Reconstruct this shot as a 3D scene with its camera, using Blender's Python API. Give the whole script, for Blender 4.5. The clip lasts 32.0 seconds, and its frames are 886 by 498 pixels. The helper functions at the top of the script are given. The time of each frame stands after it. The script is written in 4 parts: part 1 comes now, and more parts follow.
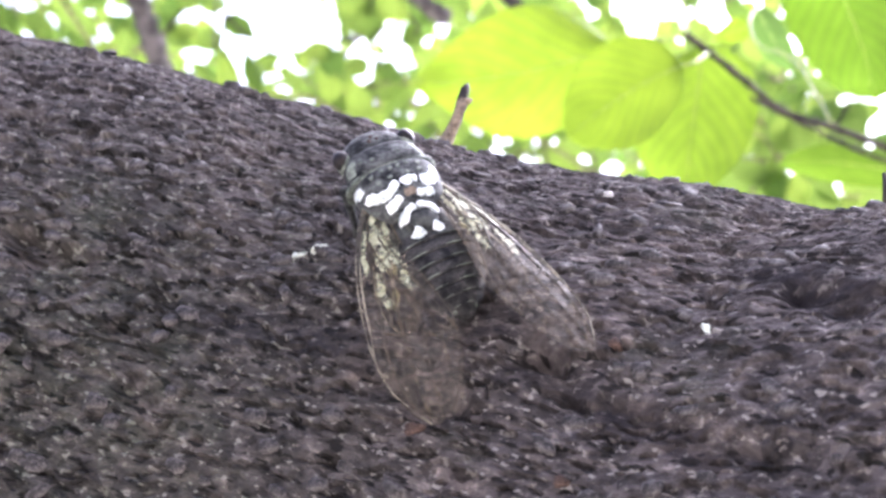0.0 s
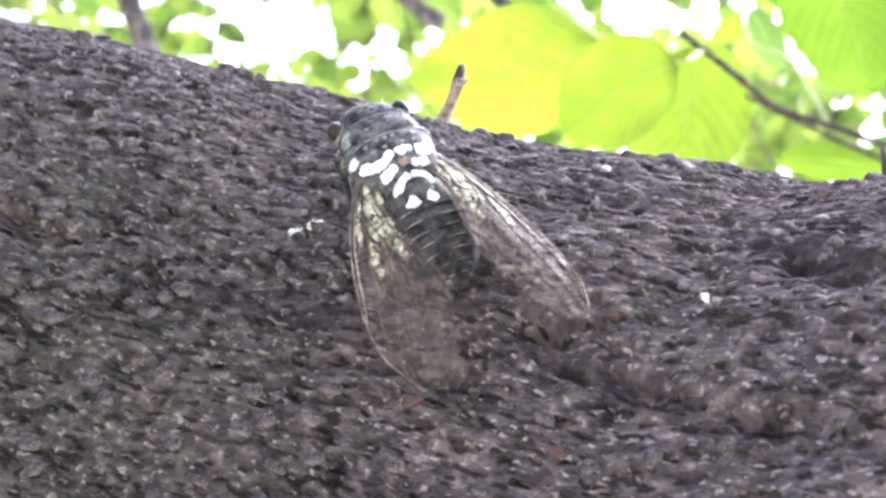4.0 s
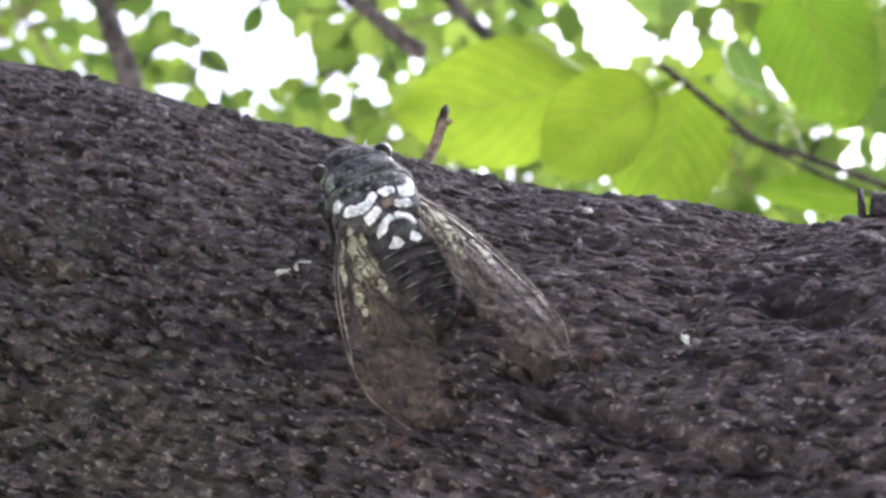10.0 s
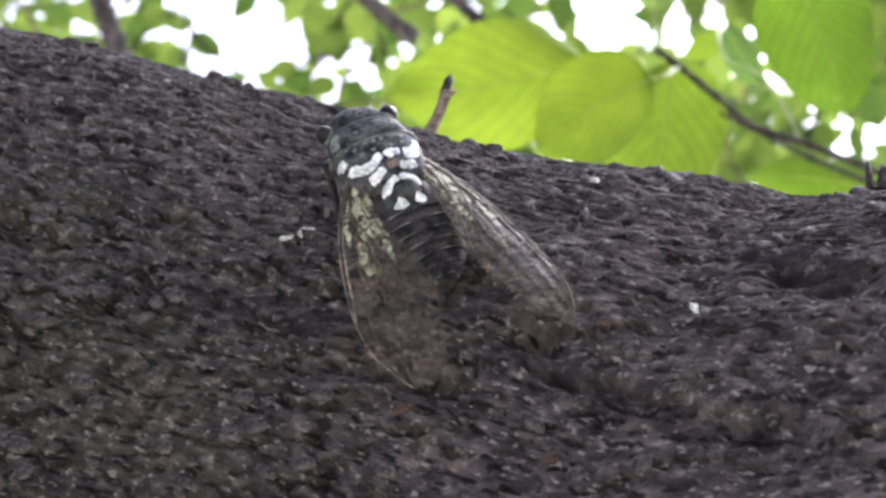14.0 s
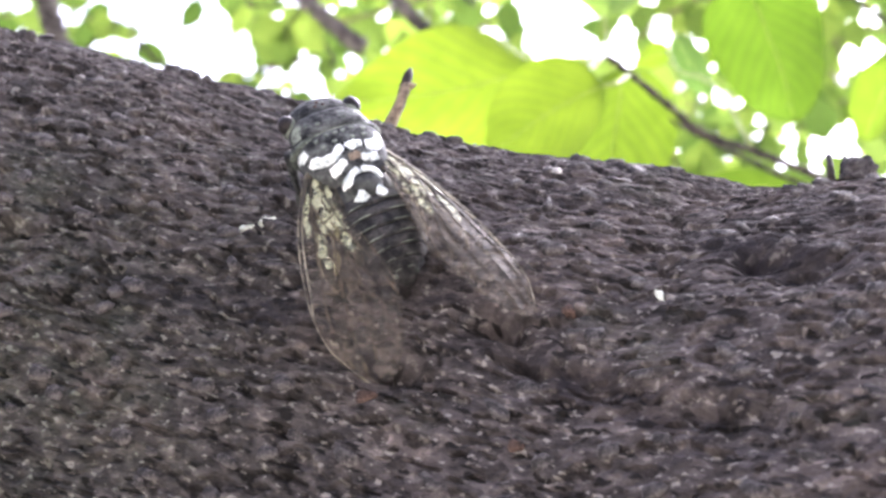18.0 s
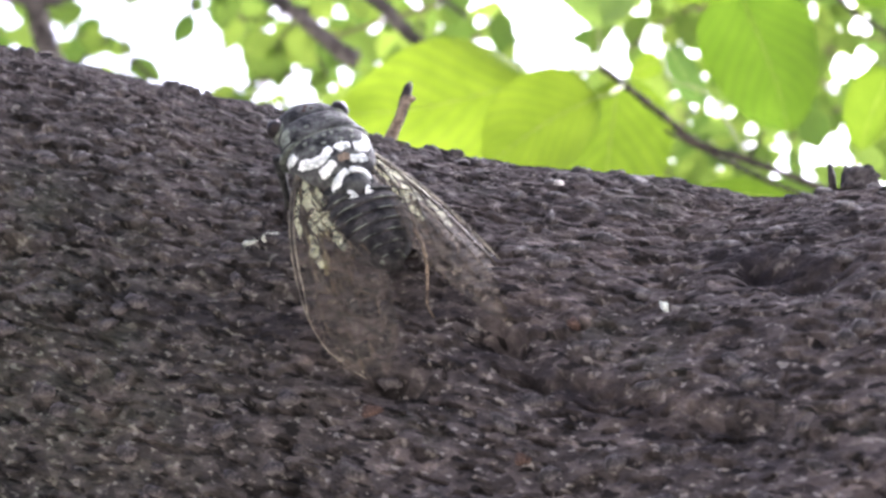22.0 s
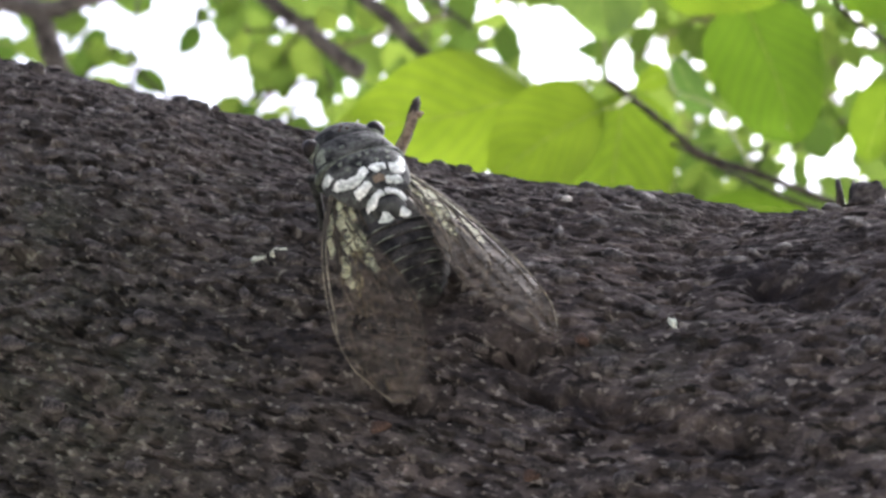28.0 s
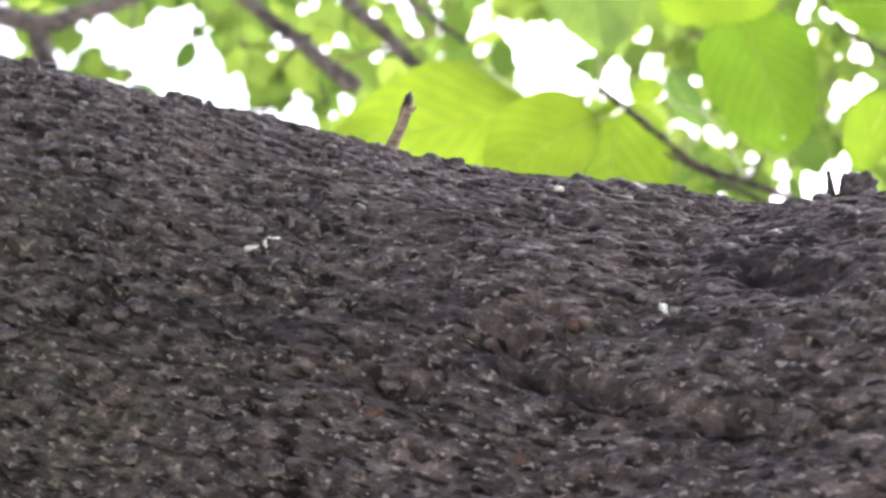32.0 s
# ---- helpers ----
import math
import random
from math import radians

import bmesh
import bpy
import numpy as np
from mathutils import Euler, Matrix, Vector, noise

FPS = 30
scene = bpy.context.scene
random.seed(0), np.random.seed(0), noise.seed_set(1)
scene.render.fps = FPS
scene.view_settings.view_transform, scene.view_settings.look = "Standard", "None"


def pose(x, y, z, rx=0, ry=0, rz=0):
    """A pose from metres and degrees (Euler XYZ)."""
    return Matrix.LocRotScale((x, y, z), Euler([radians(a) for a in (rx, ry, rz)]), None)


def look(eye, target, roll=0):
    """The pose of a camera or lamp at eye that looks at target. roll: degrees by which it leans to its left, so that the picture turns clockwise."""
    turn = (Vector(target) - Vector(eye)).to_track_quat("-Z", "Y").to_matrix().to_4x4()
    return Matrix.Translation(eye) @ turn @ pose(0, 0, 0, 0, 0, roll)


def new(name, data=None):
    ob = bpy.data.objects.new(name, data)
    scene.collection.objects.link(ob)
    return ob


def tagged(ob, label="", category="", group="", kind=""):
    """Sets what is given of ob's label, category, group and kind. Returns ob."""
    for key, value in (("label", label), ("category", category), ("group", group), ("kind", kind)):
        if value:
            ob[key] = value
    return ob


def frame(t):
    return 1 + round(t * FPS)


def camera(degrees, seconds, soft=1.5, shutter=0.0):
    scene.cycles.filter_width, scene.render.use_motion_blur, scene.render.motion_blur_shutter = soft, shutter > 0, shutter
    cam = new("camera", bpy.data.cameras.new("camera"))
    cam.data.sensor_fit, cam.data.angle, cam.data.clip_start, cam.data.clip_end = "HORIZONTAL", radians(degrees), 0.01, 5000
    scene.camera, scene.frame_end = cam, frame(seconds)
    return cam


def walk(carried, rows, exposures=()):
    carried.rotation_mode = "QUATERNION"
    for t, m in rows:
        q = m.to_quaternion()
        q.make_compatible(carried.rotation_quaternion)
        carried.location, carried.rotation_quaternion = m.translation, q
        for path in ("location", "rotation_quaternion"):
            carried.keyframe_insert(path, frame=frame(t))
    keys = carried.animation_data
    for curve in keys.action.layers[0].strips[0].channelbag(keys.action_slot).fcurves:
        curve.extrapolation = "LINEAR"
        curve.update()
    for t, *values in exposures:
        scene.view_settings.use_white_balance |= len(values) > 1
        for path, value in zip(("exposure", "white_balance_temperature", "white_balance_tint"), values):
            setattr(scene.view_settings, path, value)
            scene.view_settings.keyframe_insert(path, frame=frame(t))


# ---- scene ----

# The camera: a phone held by hand below the limb, looking steeply up.
cam = camera(26.0, 32.0, soft=3.0)
cam.data.dof.use_dof = True
cam.data.dof.focus_distance = 0.212
cam.data.dof.aperture_fstop = 62.0
walk(cam, [
    (0, pose(0.00206, -0.00309, 1.60350, 133.649, -0.694, 1.148)),
    (0.5, pose(0.00314, -0.00357, 1.60256, 133.014, -0.446, 1.166)),
    (1, pose(0.00308, -0.00271, 1.60295, 132.762, -0.438, 1.046)),
    (1.5, pose(0.00178, -0.00223, 1.60301, 133.171, -0.408, 1.064)),
    (2, pose(0.00246, -0.00262, 1.60263, 132.779, -0.453, 1.110)),
    (2.5, pose(0.00394, -0.00128, 1.60227, 132.957, -0.278, 1.192)),
    (3, pose(0.00227, 0.00052, 1.60190, 133.119, -0.215, 1.164)),
    (3.5, pose(0.00149, 0.00123, 1.60125, 133.923, -0.366, 1.249)),
    (5.5, pose(0.00286, -0.00166, 1.60192, 134.109, 0.056, 0.997)),
    (6, pose(0.00235, -0.00208, 1.60151, 134.178, 0.304, 0.963)),
    (6.5, pose(0.00292, -0.00218, 1.60200, 134.230, 0.141, 0.892)),
    (7, pose(0.00219, -0.00205, 1.60178, 134.160, 0.396, 0.616)),
    (7.5, pose(0.00091, -0.00208, 1.60161, 134.806, 0.288, 0.751)),
    (8, pose(0.00200, 0.00022, 1.60077, 134.444, 0.253, 0.878)),
    (8.5, pose(0.00322, -0.00098, 1.59952, 134.139, 0.371, 0.665)),
    (9, pose(0.00387, -0.00064, 1.60016, 134.500, 0.080, 0.658)),
    (9.5, pose(0.00110, -0.00261, 1.60066, 135.066, 0.077, 0.597)),
    (10, pose(0.00125, -0.00312, 1.59995, 134.777, 0.016, 0.778)),
    (10.5, pose(0.00131, -0.00234, 1.60001, 134.809, -0.101, 0.795)),
    (11, pose(0.00113, -0.00104, 1.59983, 134.744, -0.132, 0.568)),
    (11.5, pose(0.00097, -0.00073, 1.59936, 134.705, -0.324, 0.256)),
    (12, pose(0.00105, 0.00048, 1.59916, 134.973, -0.099, 0.144)),
    (12.5, pose(-0.00036, 0.00014, 1.60022, 135.321, 0.028, -0.130)),
    (13, pose(0.00000, 0.00000, 1.60000, 135.000, -0.000, 0.000)),
    (13.5, pose(-0.00036, 0.00024, 1.59964, 134.750, -0.137, 0.170)),
    (15.5, pose(-0.00303, -0.00172, 1.59895, 133.772, 0.061, -0.279)),
    (16, pose(-0.00363, -0.00035, 1.59866, 134.224, 0.067, -0.093)),
    (16.5, pose(-0.00169, 0.00246, 1.59892, 134.662, 0.492, -0.840)),
    (17, pose(-0.00247, 0.00243, 1.59873, 134.922, 0.950, -1.243)),
    (17.5, pose(-0.00163, 0.00350, 1.59897, 134.756, 0.842, -1.117)),
    (18, pose(-0.00291, 0.00311, 1.59834, 134.941, 0.960, -1.167)),
    (18.5, pose(-0.00287, 0.00225, 1.59873, 135.384, 0.947, -1.085)),
    (19, pose(-0.00328, 0.00043, 1.59912, 136.037, 1.144, -1.012)),
    (19.5, pose(-0.00444, 0.00048, 1.59880, 136.001, 0.988, -1.055)),
    (20, pose(-0.00372, -0.00096, 1.59938, 135.622, 1.124, -1.109)),
    (20.5, pose(-0.00422, 0.00095, 1.59951, 135.894, 1.191, -1.060)),
    (21, pose(-0.00460, -0.00015, 1.60019, 136.195, 1.163, -0.854)),
    (21.5, pose(-0.00401, 0.00023, 1.59842, 135.432, 1.345, -0.760)),
    (22, pose(-0.00414, 0.00296, 1.59847, 135.298, 1.544, -0.901)),
    (22.5, pose(-0.00474, 0.00464, 1.59816, 135.719, 1.152, -0.410)),
    (23, pose(-0.00382, 0.00522, 1.59791, 136.109, 1.070, -0.372)),
    (23.5, pose(-0.00372, 0.00393, 1.59802, 136.349, 1.043, -0.332)),
    (24, pose(-0.00383, 0.00268, 1.59816, 135.775, 1.333, -0.507)),
    (24.5, pose(-0.00335, 0.00346, 1.59880, 135.784, 1.266, -0.458)),
    (26.5, pose(-0.00346, 0.00436, 1.59840, 136.324, 1.570, -0.324)),
    (27, pose(-0.00439, 0.00334, 1.59813, 136.116, 1.392, -0.940)),
    (27.5, pose(-0.00470, 0.00172, 1.59901, 136.194, 1.594, -1.033)),
    (28, pose(-0.00459, 0.00226, 1.59864, 135.608, 1.418, -0.836)),
    (28.5, pose(-0.00479, 0.00220, 1.59830, 135.871, 1.197, -0.852)),
    (29, pose(-0.00522, 0.00097, 1.59904, 135.891, 1.182, -1.063)),
    (29.5, pose(-0.00608, 0.00159, 1.59910, 135.702, 1.083, -0.957)),
    (30, pose(-0.00683, 0.00236, 1.59829, 135.665, 1.222, -0.795)),
    (30.5, pose(-0.00682, 0.00173, 1.59742, 135.822, 1.321, -0.989)),
    (31, pose(-0.00655, 0.00281, 1.59649, 136.082, 1.420, -0.824)),
    (31.5, pose(-0.00474, 0.00272, 1.59665, 135.892, 1.634, -0.849)),
    (32, pose(-0.00417, 0.00432, 1.59549, 136.231, 1.498, -0.915)),
], exposures=[(0, 3.16, 5440, 21), (1, 3.21, 5440, 21), (2, 3.29, 5440, 19), (3, 3.60, 5440, 19), (3.5, 3.60, 5440, 19), (5.5, 2.59, 5530, 17), (6, 2.55, 5530, 17), (7, 2.55, 5530, 17), (8, 2.33, 5530, 17), (8.5, 2.81, 5530, 17), (9, 2.99, 5530, 17), (9.5, 2.64, 5530, 17), (10, 2.33, 5530, 17), (11, 2.37, 5530, 17), (12, 2.55, 5530, 17), (13, 2.29, 5530, 17), (13.5, 2.29, 5530, 17), (15.5, 2.79, 5640, 18), (16, 3.23, 5640, 18), (17, 3.09, 5640, 18), (18, 3.05, 5640, 18), (19, 2.51, 5700, 16), (20, 2.38, 5700, 10), (20.5, 2.19, 5700, 10), (21, 1.87, 5700, 10), (21.5, 2.35, 5700, 18), (22, 2.70, 5630, 18), (23, 2.96, 5630, 18), (24, 2.30, 5630, 12), (27, 2.22, 5770, 10), (28, 2.00, 5770, 10), (29, 2.09, 5770, 10), (30, 2.18, 5770, 10), (30.5, 2.57, 5770, 13), (31, 2.57, 5770, 13), (32, 2.70, 5770, 13)])

# ---- light: bright veiled sky above a leaf canopy, soft sun high beyond the leaves ----
world = bpy.data.worlds.new("sky")
scene.world = world
world.use_nodes = True
sky = world.node_tree.nodes.new("ShaderNodeTexSky")
sky.sky_type = "NISHITA"
sky.sun_disc = False
sky.sun_elevation = radians(64)
sky.sun_rotation = radians(62)
sky.air_density = 0.35
sky.dust_density = 8.0
sky.ozone_density = 1.0
back = world.node_tree.nodes["Background"]
back.inputs["Strength"].default_value = 0.15
world.node_tree.links.new(sky.outputs["Color"], back.inputs["Color"])
sun_data = bpy.data.lights.new("sun", "SUN")
sun_data.energy, sun_data.angle, sun_data.color = 0.5, radians(22), (1.0, 0.97, 0.93)
sun = new("sun", sun_data)
sun.matrix_world = look((1.94, 1.03, 6.3), (0.0, 0.0, 1.8))


# ---- small tools ----
def part(name, mesh, material, parent, label=""):
    """One mesh object under a thing or a part."""
    if isinstance(mesh, bmesh.types.BMesh):
        data = bpy.data.meshes.new(name)
        mesh.to_mesh(data)
        mesh.free()
        mesh = data
    if material is not None and not mesh.materials:
        mesh.materials.append(material)
    ob = new(name, mesh)
    ob.parent = parent
    if label:
        tagged(ob, label)
    return ob


def grid_mesh(name, points, closed=False, uv=None, wrap=False):
    """A smooth mesh from a grid of points (rows, columns, 3); wrap joins the last row to the first, closed the last column to the first."""
    n, m = points.shape[:2]
    idx = np.arange(n * m).reshape(n, m)
    rows = np.vstack([idx, idx[:1]]) if wrap else idx
    cols = np.hstack([rows, rows[:, :1]]) if closed else rows
    quads = np.stack([cols[:-1, :-1], cols[:-1, 1:], cols[1:, 1:], cols[1:, :-1]], -1).reshape(-1, 4)
    mesh = bpy.data.meshes.new(name)
    mesh.vertices.add(n * m)
    mesh.vertices.foreach_set("co", np.ascontiguousarray(points, dtype=np.float32).ravel())
    mesh.loops.add(quads.size)
    mesh.loops.foreach_set("vertex_index", quads.ravel().astype(np.int32))
    mesh.polygons.add(len(quads))
    mesh.polygons.foreach_set("loop_start", np.arange(0, quads.size, 4, dtype=np.int32))
    mesh.polygons.foreach_set("use_smooth", np.ones(len(quads), dtype=bool))
    if uv is not None:
        layer = mesh.uv_layers.new(name="flat")
        layer.data.foreach_set("uv", uv.reshape(-1, 2)[quads.ravel()].astype(np.float32).ravel())
    mesh.update(calc_edges=True)
    return mesh


def tube_mesh(name, line, radii, sides=8, rough=0.0, seed=0):
    """A tapered round rod along a line of points, closed at both ends."""
    rng = np.random.RandomState(seed)
    line = [Vector(q) for q in line]
    rings, side = [], Vector((0.31, 0.87, 0.42))
    for i, q in enumerate(line):
        along = (line[min(i + 1, len(line) - 1)] - line[max(i - 1, 0)]).normalized()
        a = along.cross(side).normalized()
        b = along.cross(a)
        ring = []
        for k in range(sides):
            w = 2 * math.pi * k / sides
            r = float(radii[i] * (1 + rough * rng.uniform(-1, 1)))
            ring.append(q + r * (math.cos(w) * a + math.sin(w) * b))
        rings.append(ring)
    first = [line[0] for _ in range(sides)]
    last = [line[-1] for _ in range(sides)]
    return grid_mesh(name, np.array([first, *rings, last], dtype=float), closed=True)


def spline(points, count):
    """Points evenly along a smooth curve through the given ones."""
    pts = [Vector(q) for q in points]
    pts = [2 * pts[0] - pts[1], *pts, 2 * pts[-1] - pts[-2]]
    out = []
    for i in range(count):
        s = i / (count - 1) * (len(pts) - 3)
        k = min(int(s), len(pts) - 4)
        f = s - k
        a, b, c, d = pts[k:k + 4]
        out.append(0.5 * ((2 * b) + (c - a) * f + (2 * a - 5 * b + 4 * c - d) * f * f + (3 * b - a - 3 * c + d) * f ** 3))
    return out


def lattice(shape_x, shape_y, seed):
    """Smooth random heights between -1 and 1 at the positions given in cells."""
    rng = np.random.RandomState(seed)
    table = rng.uniform(-1, 1, (256, 256))
    ix, iy = np.floor(shape_x).astype(int), np.floor(shape_y).astype(int)
    fx, fy = shape_x - ix, shape_y - iy
    fx, fy = fx * fx * (3 - 2 * fx), fy * fy * (3 - 2 * fy)
    g = lambda a, b: table[(ix + a) % 256, (iy + b) % 256]
    return (g(0, 0) * (1 - fx) + g(1, 0) * fx) * (1 - fy) + (g(0, 1) * (1 - fx) + g(1, 1) * fx) * fy


# ---- materials ----
def shader(name, rough=0.7, metal=0.0, spec=0.4):
    m = bpy.data.materials.new(name)
    m.use_nodes = True
    bsdf = m.node_tree.nodes["Principled BSDF"]
    bsdf.inputs["Roughness"].default_value = rough
    bsdf.inputs["Metallic"].default_value = metal
    bsdf.inputs["Specular IOR Level"].default_value = spec
    return m, m.node_tree, bsdf


def node(tree, kind, **values):
    n = tree.nodes.new(kind)
    for key, value in values.items():
        if key in n.inputs:
            n.inputs[key].default_value = value
    return n


def ramp(tree, source, *stops):
    n = tree.nodes.new("ShaderNodeValToRGB")
    while len(n.color_ramp.elements) < len(stops):
        n.color_ramp.elements.new(0.5)
    for e, (at, col) in zip(n.color_ramp.elements, stops):
        e.position = at
        e.color = (*col, 1) if len(col) == 3 else col
    tree.links.new(source, n.inputs["Fac"])
    return n.outputs["Color"]


def mix(tree, fac, a, b, kind="MIX"):
    n = tree.nodes.new("ShaderNodeMix")
    n.data_type, n.blend_type = "RGBA", kind
    for socket, value in ((n.inputs[0], fac), (n.inputs[6], a), (n.inputs[7], b)):
        if isinstance(value, bpy.types.NodeSocket):
            tree.links.new(value, socket)
        elif isinstance(value, tuple):
            socket.default_value = (*value, 1)
        else:
            socket.default_value = value
    return n.outputs[2]


def noise_of(tree, coords, scale, detail=4.0, rough=0.6, stretch=None):
    if stretch:
        mp = tree.nodes.new("ShaderNodeMapping")
        mp.inputs["Scale"].default_value = stretch
        tree.links.new(coords, mp.inputs["Vector"])
        coords = mp.outputs["Vector"]
    n = node(tree, "ShaderNodeTexNoise", Scale=scale, Detail=detail, Roughness=rough)
    tree.links.new(coords, n.inputs["Vector"])
    return n.outputs["Fac"]


def bumped(tree, bsdf, height, strength=0.5, distance=0.001):
    b = node(tree, "ShaderNodeBump", Strength=strength, Distance=distance)
    tree.links.new(height, b.inputs["Height"])
    tree.links.new(b.outputs["Normal"], bsdf.inputs["Normal"])


def make_bark():
    m, t, b = shader("bark", 0.95, spec=0.03)
    uv = t.nodes.new("ShaderNodeUVMap").outputs["UV"]
    flakes = noise_of(t, uv, 640, 6, 0.7, (0.5, 1.0, 1.0))
    blotch = noise_of(t, uv, 75, 4, 0.6, (0.7, 1.0, 1.0))
    fine = noise_of(t, uv, 2400, 3, 0.6, (0.6, 1.0, 1.0))
    specks = noise_of(t, uv, 1150, 2, 0.5, (0.55, 1.0, 1.0))
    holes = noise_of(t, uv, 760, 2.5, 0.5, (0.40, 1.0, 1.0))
    col = ramp(t, flakes, (0.34, (0.0165, 0.0146, 0.0143)), (0.45, (0.043, 0.0385, 0.0374)), (0.58, (0.070, 0.0628, 0.0606)), (0.70, (0.155, 0.140, 0.133)))
    warm = ramp(t, blotch, (0.33, (0.60, 0.59, 0.60)), (0.52, (1.02, 0.99, 0.975)), (0.70, (1.22, 1.12, 1.05)))
    col = mix(t, 1.0, col, warm, "MULTIPLY")
    bend = node(t, "ShaderNodeTexNoise", Scale=420.0, Detail=2.0)
    t.links.new(uv, bend.inputs["Vector"])
    shift = t.nodes.new("ShaderNodeVectorMath")
    shift.operation = "MULTIPLY_ADD"
    t.links.new(bend.outputs["Color"], shift.inputs[0])
    shift.inputs[1].default_value = (0.0016, 0.0010, 0)
    t.links.new(uv, shift.inputs[2])
    long_way = t.nodes.new("ShaderNodeMapping")
    long_way.inputs["Scale"].default_value = (0.5, 1.0, 1.0)
    t.links.new(shift.outputs[0], long_way.inputs["Vector"])
    chips = node(t, "ShaderNodeTexVoronoi", Scale=1100.0)
    chips.voronoi_dimensions = "2D"
    t.links.new(long_way.outputs[0], chips.inputs["Vector"])
    col = mix(t, 1.0, col, ramp(t, chips.outputs["Color"], (0.1, (0.62, 0.61, 0.60)), (0.5, (0.97, 0.97, 0.97)), (0.85, (1.42, 1.40, 1.37))), "MULTIPLY")
    col = mix(t, ramp(t, noise_of(t, uv, 900, 3, 0.7, (0.6, 1.0, 1.0)), (0.60, (0, 0, 0)), (0.66, (0.6, 0.6, 0.6))), col, (0.170, 0.150, 0.132))
    col = mix(t, ramp(t, specks, (0.62, (0, 0, 0)), (0.67, (0.6, 0.6, 0.6))), col, (0.24, 0.222, 0.20))
    # slit-shaped darks: shade of small cracks put into the colour, no depth here
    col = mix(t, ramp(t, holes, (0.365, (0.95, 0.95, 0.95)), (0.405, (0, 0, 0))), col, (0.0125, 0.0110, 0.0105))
    # ragged dark streaks: shade of the hollows and below the cicada, put into the colour
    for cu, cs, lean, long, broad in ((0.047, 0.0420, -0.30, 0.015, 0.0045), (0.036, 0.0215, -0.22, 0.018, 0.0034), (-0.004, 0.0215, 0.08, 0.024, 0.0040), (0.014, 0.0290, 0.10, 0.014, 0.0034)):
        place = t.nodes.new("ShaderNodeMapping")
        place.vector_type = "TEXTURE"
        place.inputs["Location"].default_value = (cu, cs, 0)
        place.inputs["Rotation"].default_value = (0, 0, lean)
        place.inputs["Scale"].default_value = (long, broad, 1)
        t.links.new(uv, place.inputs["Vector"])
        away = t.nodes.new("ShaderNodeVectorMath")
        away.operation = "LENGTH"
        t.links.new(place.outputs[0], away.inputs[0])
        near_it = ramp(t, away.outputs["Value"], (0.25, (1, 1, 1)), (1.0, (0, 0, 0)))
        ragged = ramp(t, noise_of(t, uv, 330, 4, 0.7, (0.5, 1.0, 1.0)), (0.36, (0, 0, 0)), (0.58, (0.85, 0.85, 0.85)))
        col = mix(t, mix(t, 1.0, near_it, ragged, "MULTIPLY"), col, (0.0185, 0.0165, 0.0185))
    # mossy green tint at lower left, with that side's weaker light put into the colour
    patch = t.nodes.new("ShaderNodeVectorMath")
    patch.operation = "DISTANCE"
    patch.inputs[1].default_value = (-0.040, 0.004, 0)
    t.links.new(uv, patch.inputs[0])
    dim_spread = ramp(t, patch.outputs["Value"], (0.014, (1, 1, 1)), (0.064, (0, 0, 0)))
    moss_dim = ramp(t, noise_of(t, uv, 210, 5, 0.7), (0.34, (0.15, 0.15, 0.15)), (0.60, (0.80, 0.80, 0.80)))
    moss_dim = mix(t, 1.0, moss_dim, dim_spread, "MULTIPLY")
    col = mix(t, moss_dim, col, mix(t, 1.0, col, (0.50, 0.60, 0.50), "MULTIPLY"))
    tint = ramp(t, noise_of(t, uv, 55, 4, 0.7), (0.55, (0, 0, 0)), (0.72, (0.4, 0.4, 0.4)))
    col = mix(t, tint, col, (0.042, 0.046, 0.033))
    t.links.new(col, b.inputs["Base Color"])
    crumbs = node(t, "ShaderNodeTexVoronoi", Scale=2300.0)
    crumbs.voronoi_dimensions = "2D"
    t.links.new(long_way.outputs[0], crumbs.inputs["Vector"])
    rough = mix(t, 0.38, mix(t, 0.45, chips.outputs["Color"], crumbs.outputs["Color"]), fine)
    bumped(t, b, rough, 0.55, 0.0010)
    return m


def make_plain(name, dark, light, scale, rough=0.7, spec=0.4, bump=0.3, depth=0.0003, stretch=None):
    """A mottled surface between two colours at a true-size grain."""
    m, t, b = shader(name, rough, spec=spec)
    co = t.nodes.new("ShaderNodeTexCoord").outputs["Object"]
    g = noise_of(t, co, scale, 4, 0.6, stretch)
    h = noise_of(t, co, scale * 4.3, 3, 0.6, stretch)
    col = ramp(t, g, (0.40, dark), (0.60, light))
    col = mix(t, 1.0, col, ramp(t, h, (0.36, (0.6, 0.6, 0.6)), (0.62, (1.3, 1.3, 1.3))), "MULTIPLY")
    t.links.new(col, b.inputs["Base Color"])
    bumped(t, b, h, bump, depth)
    return m


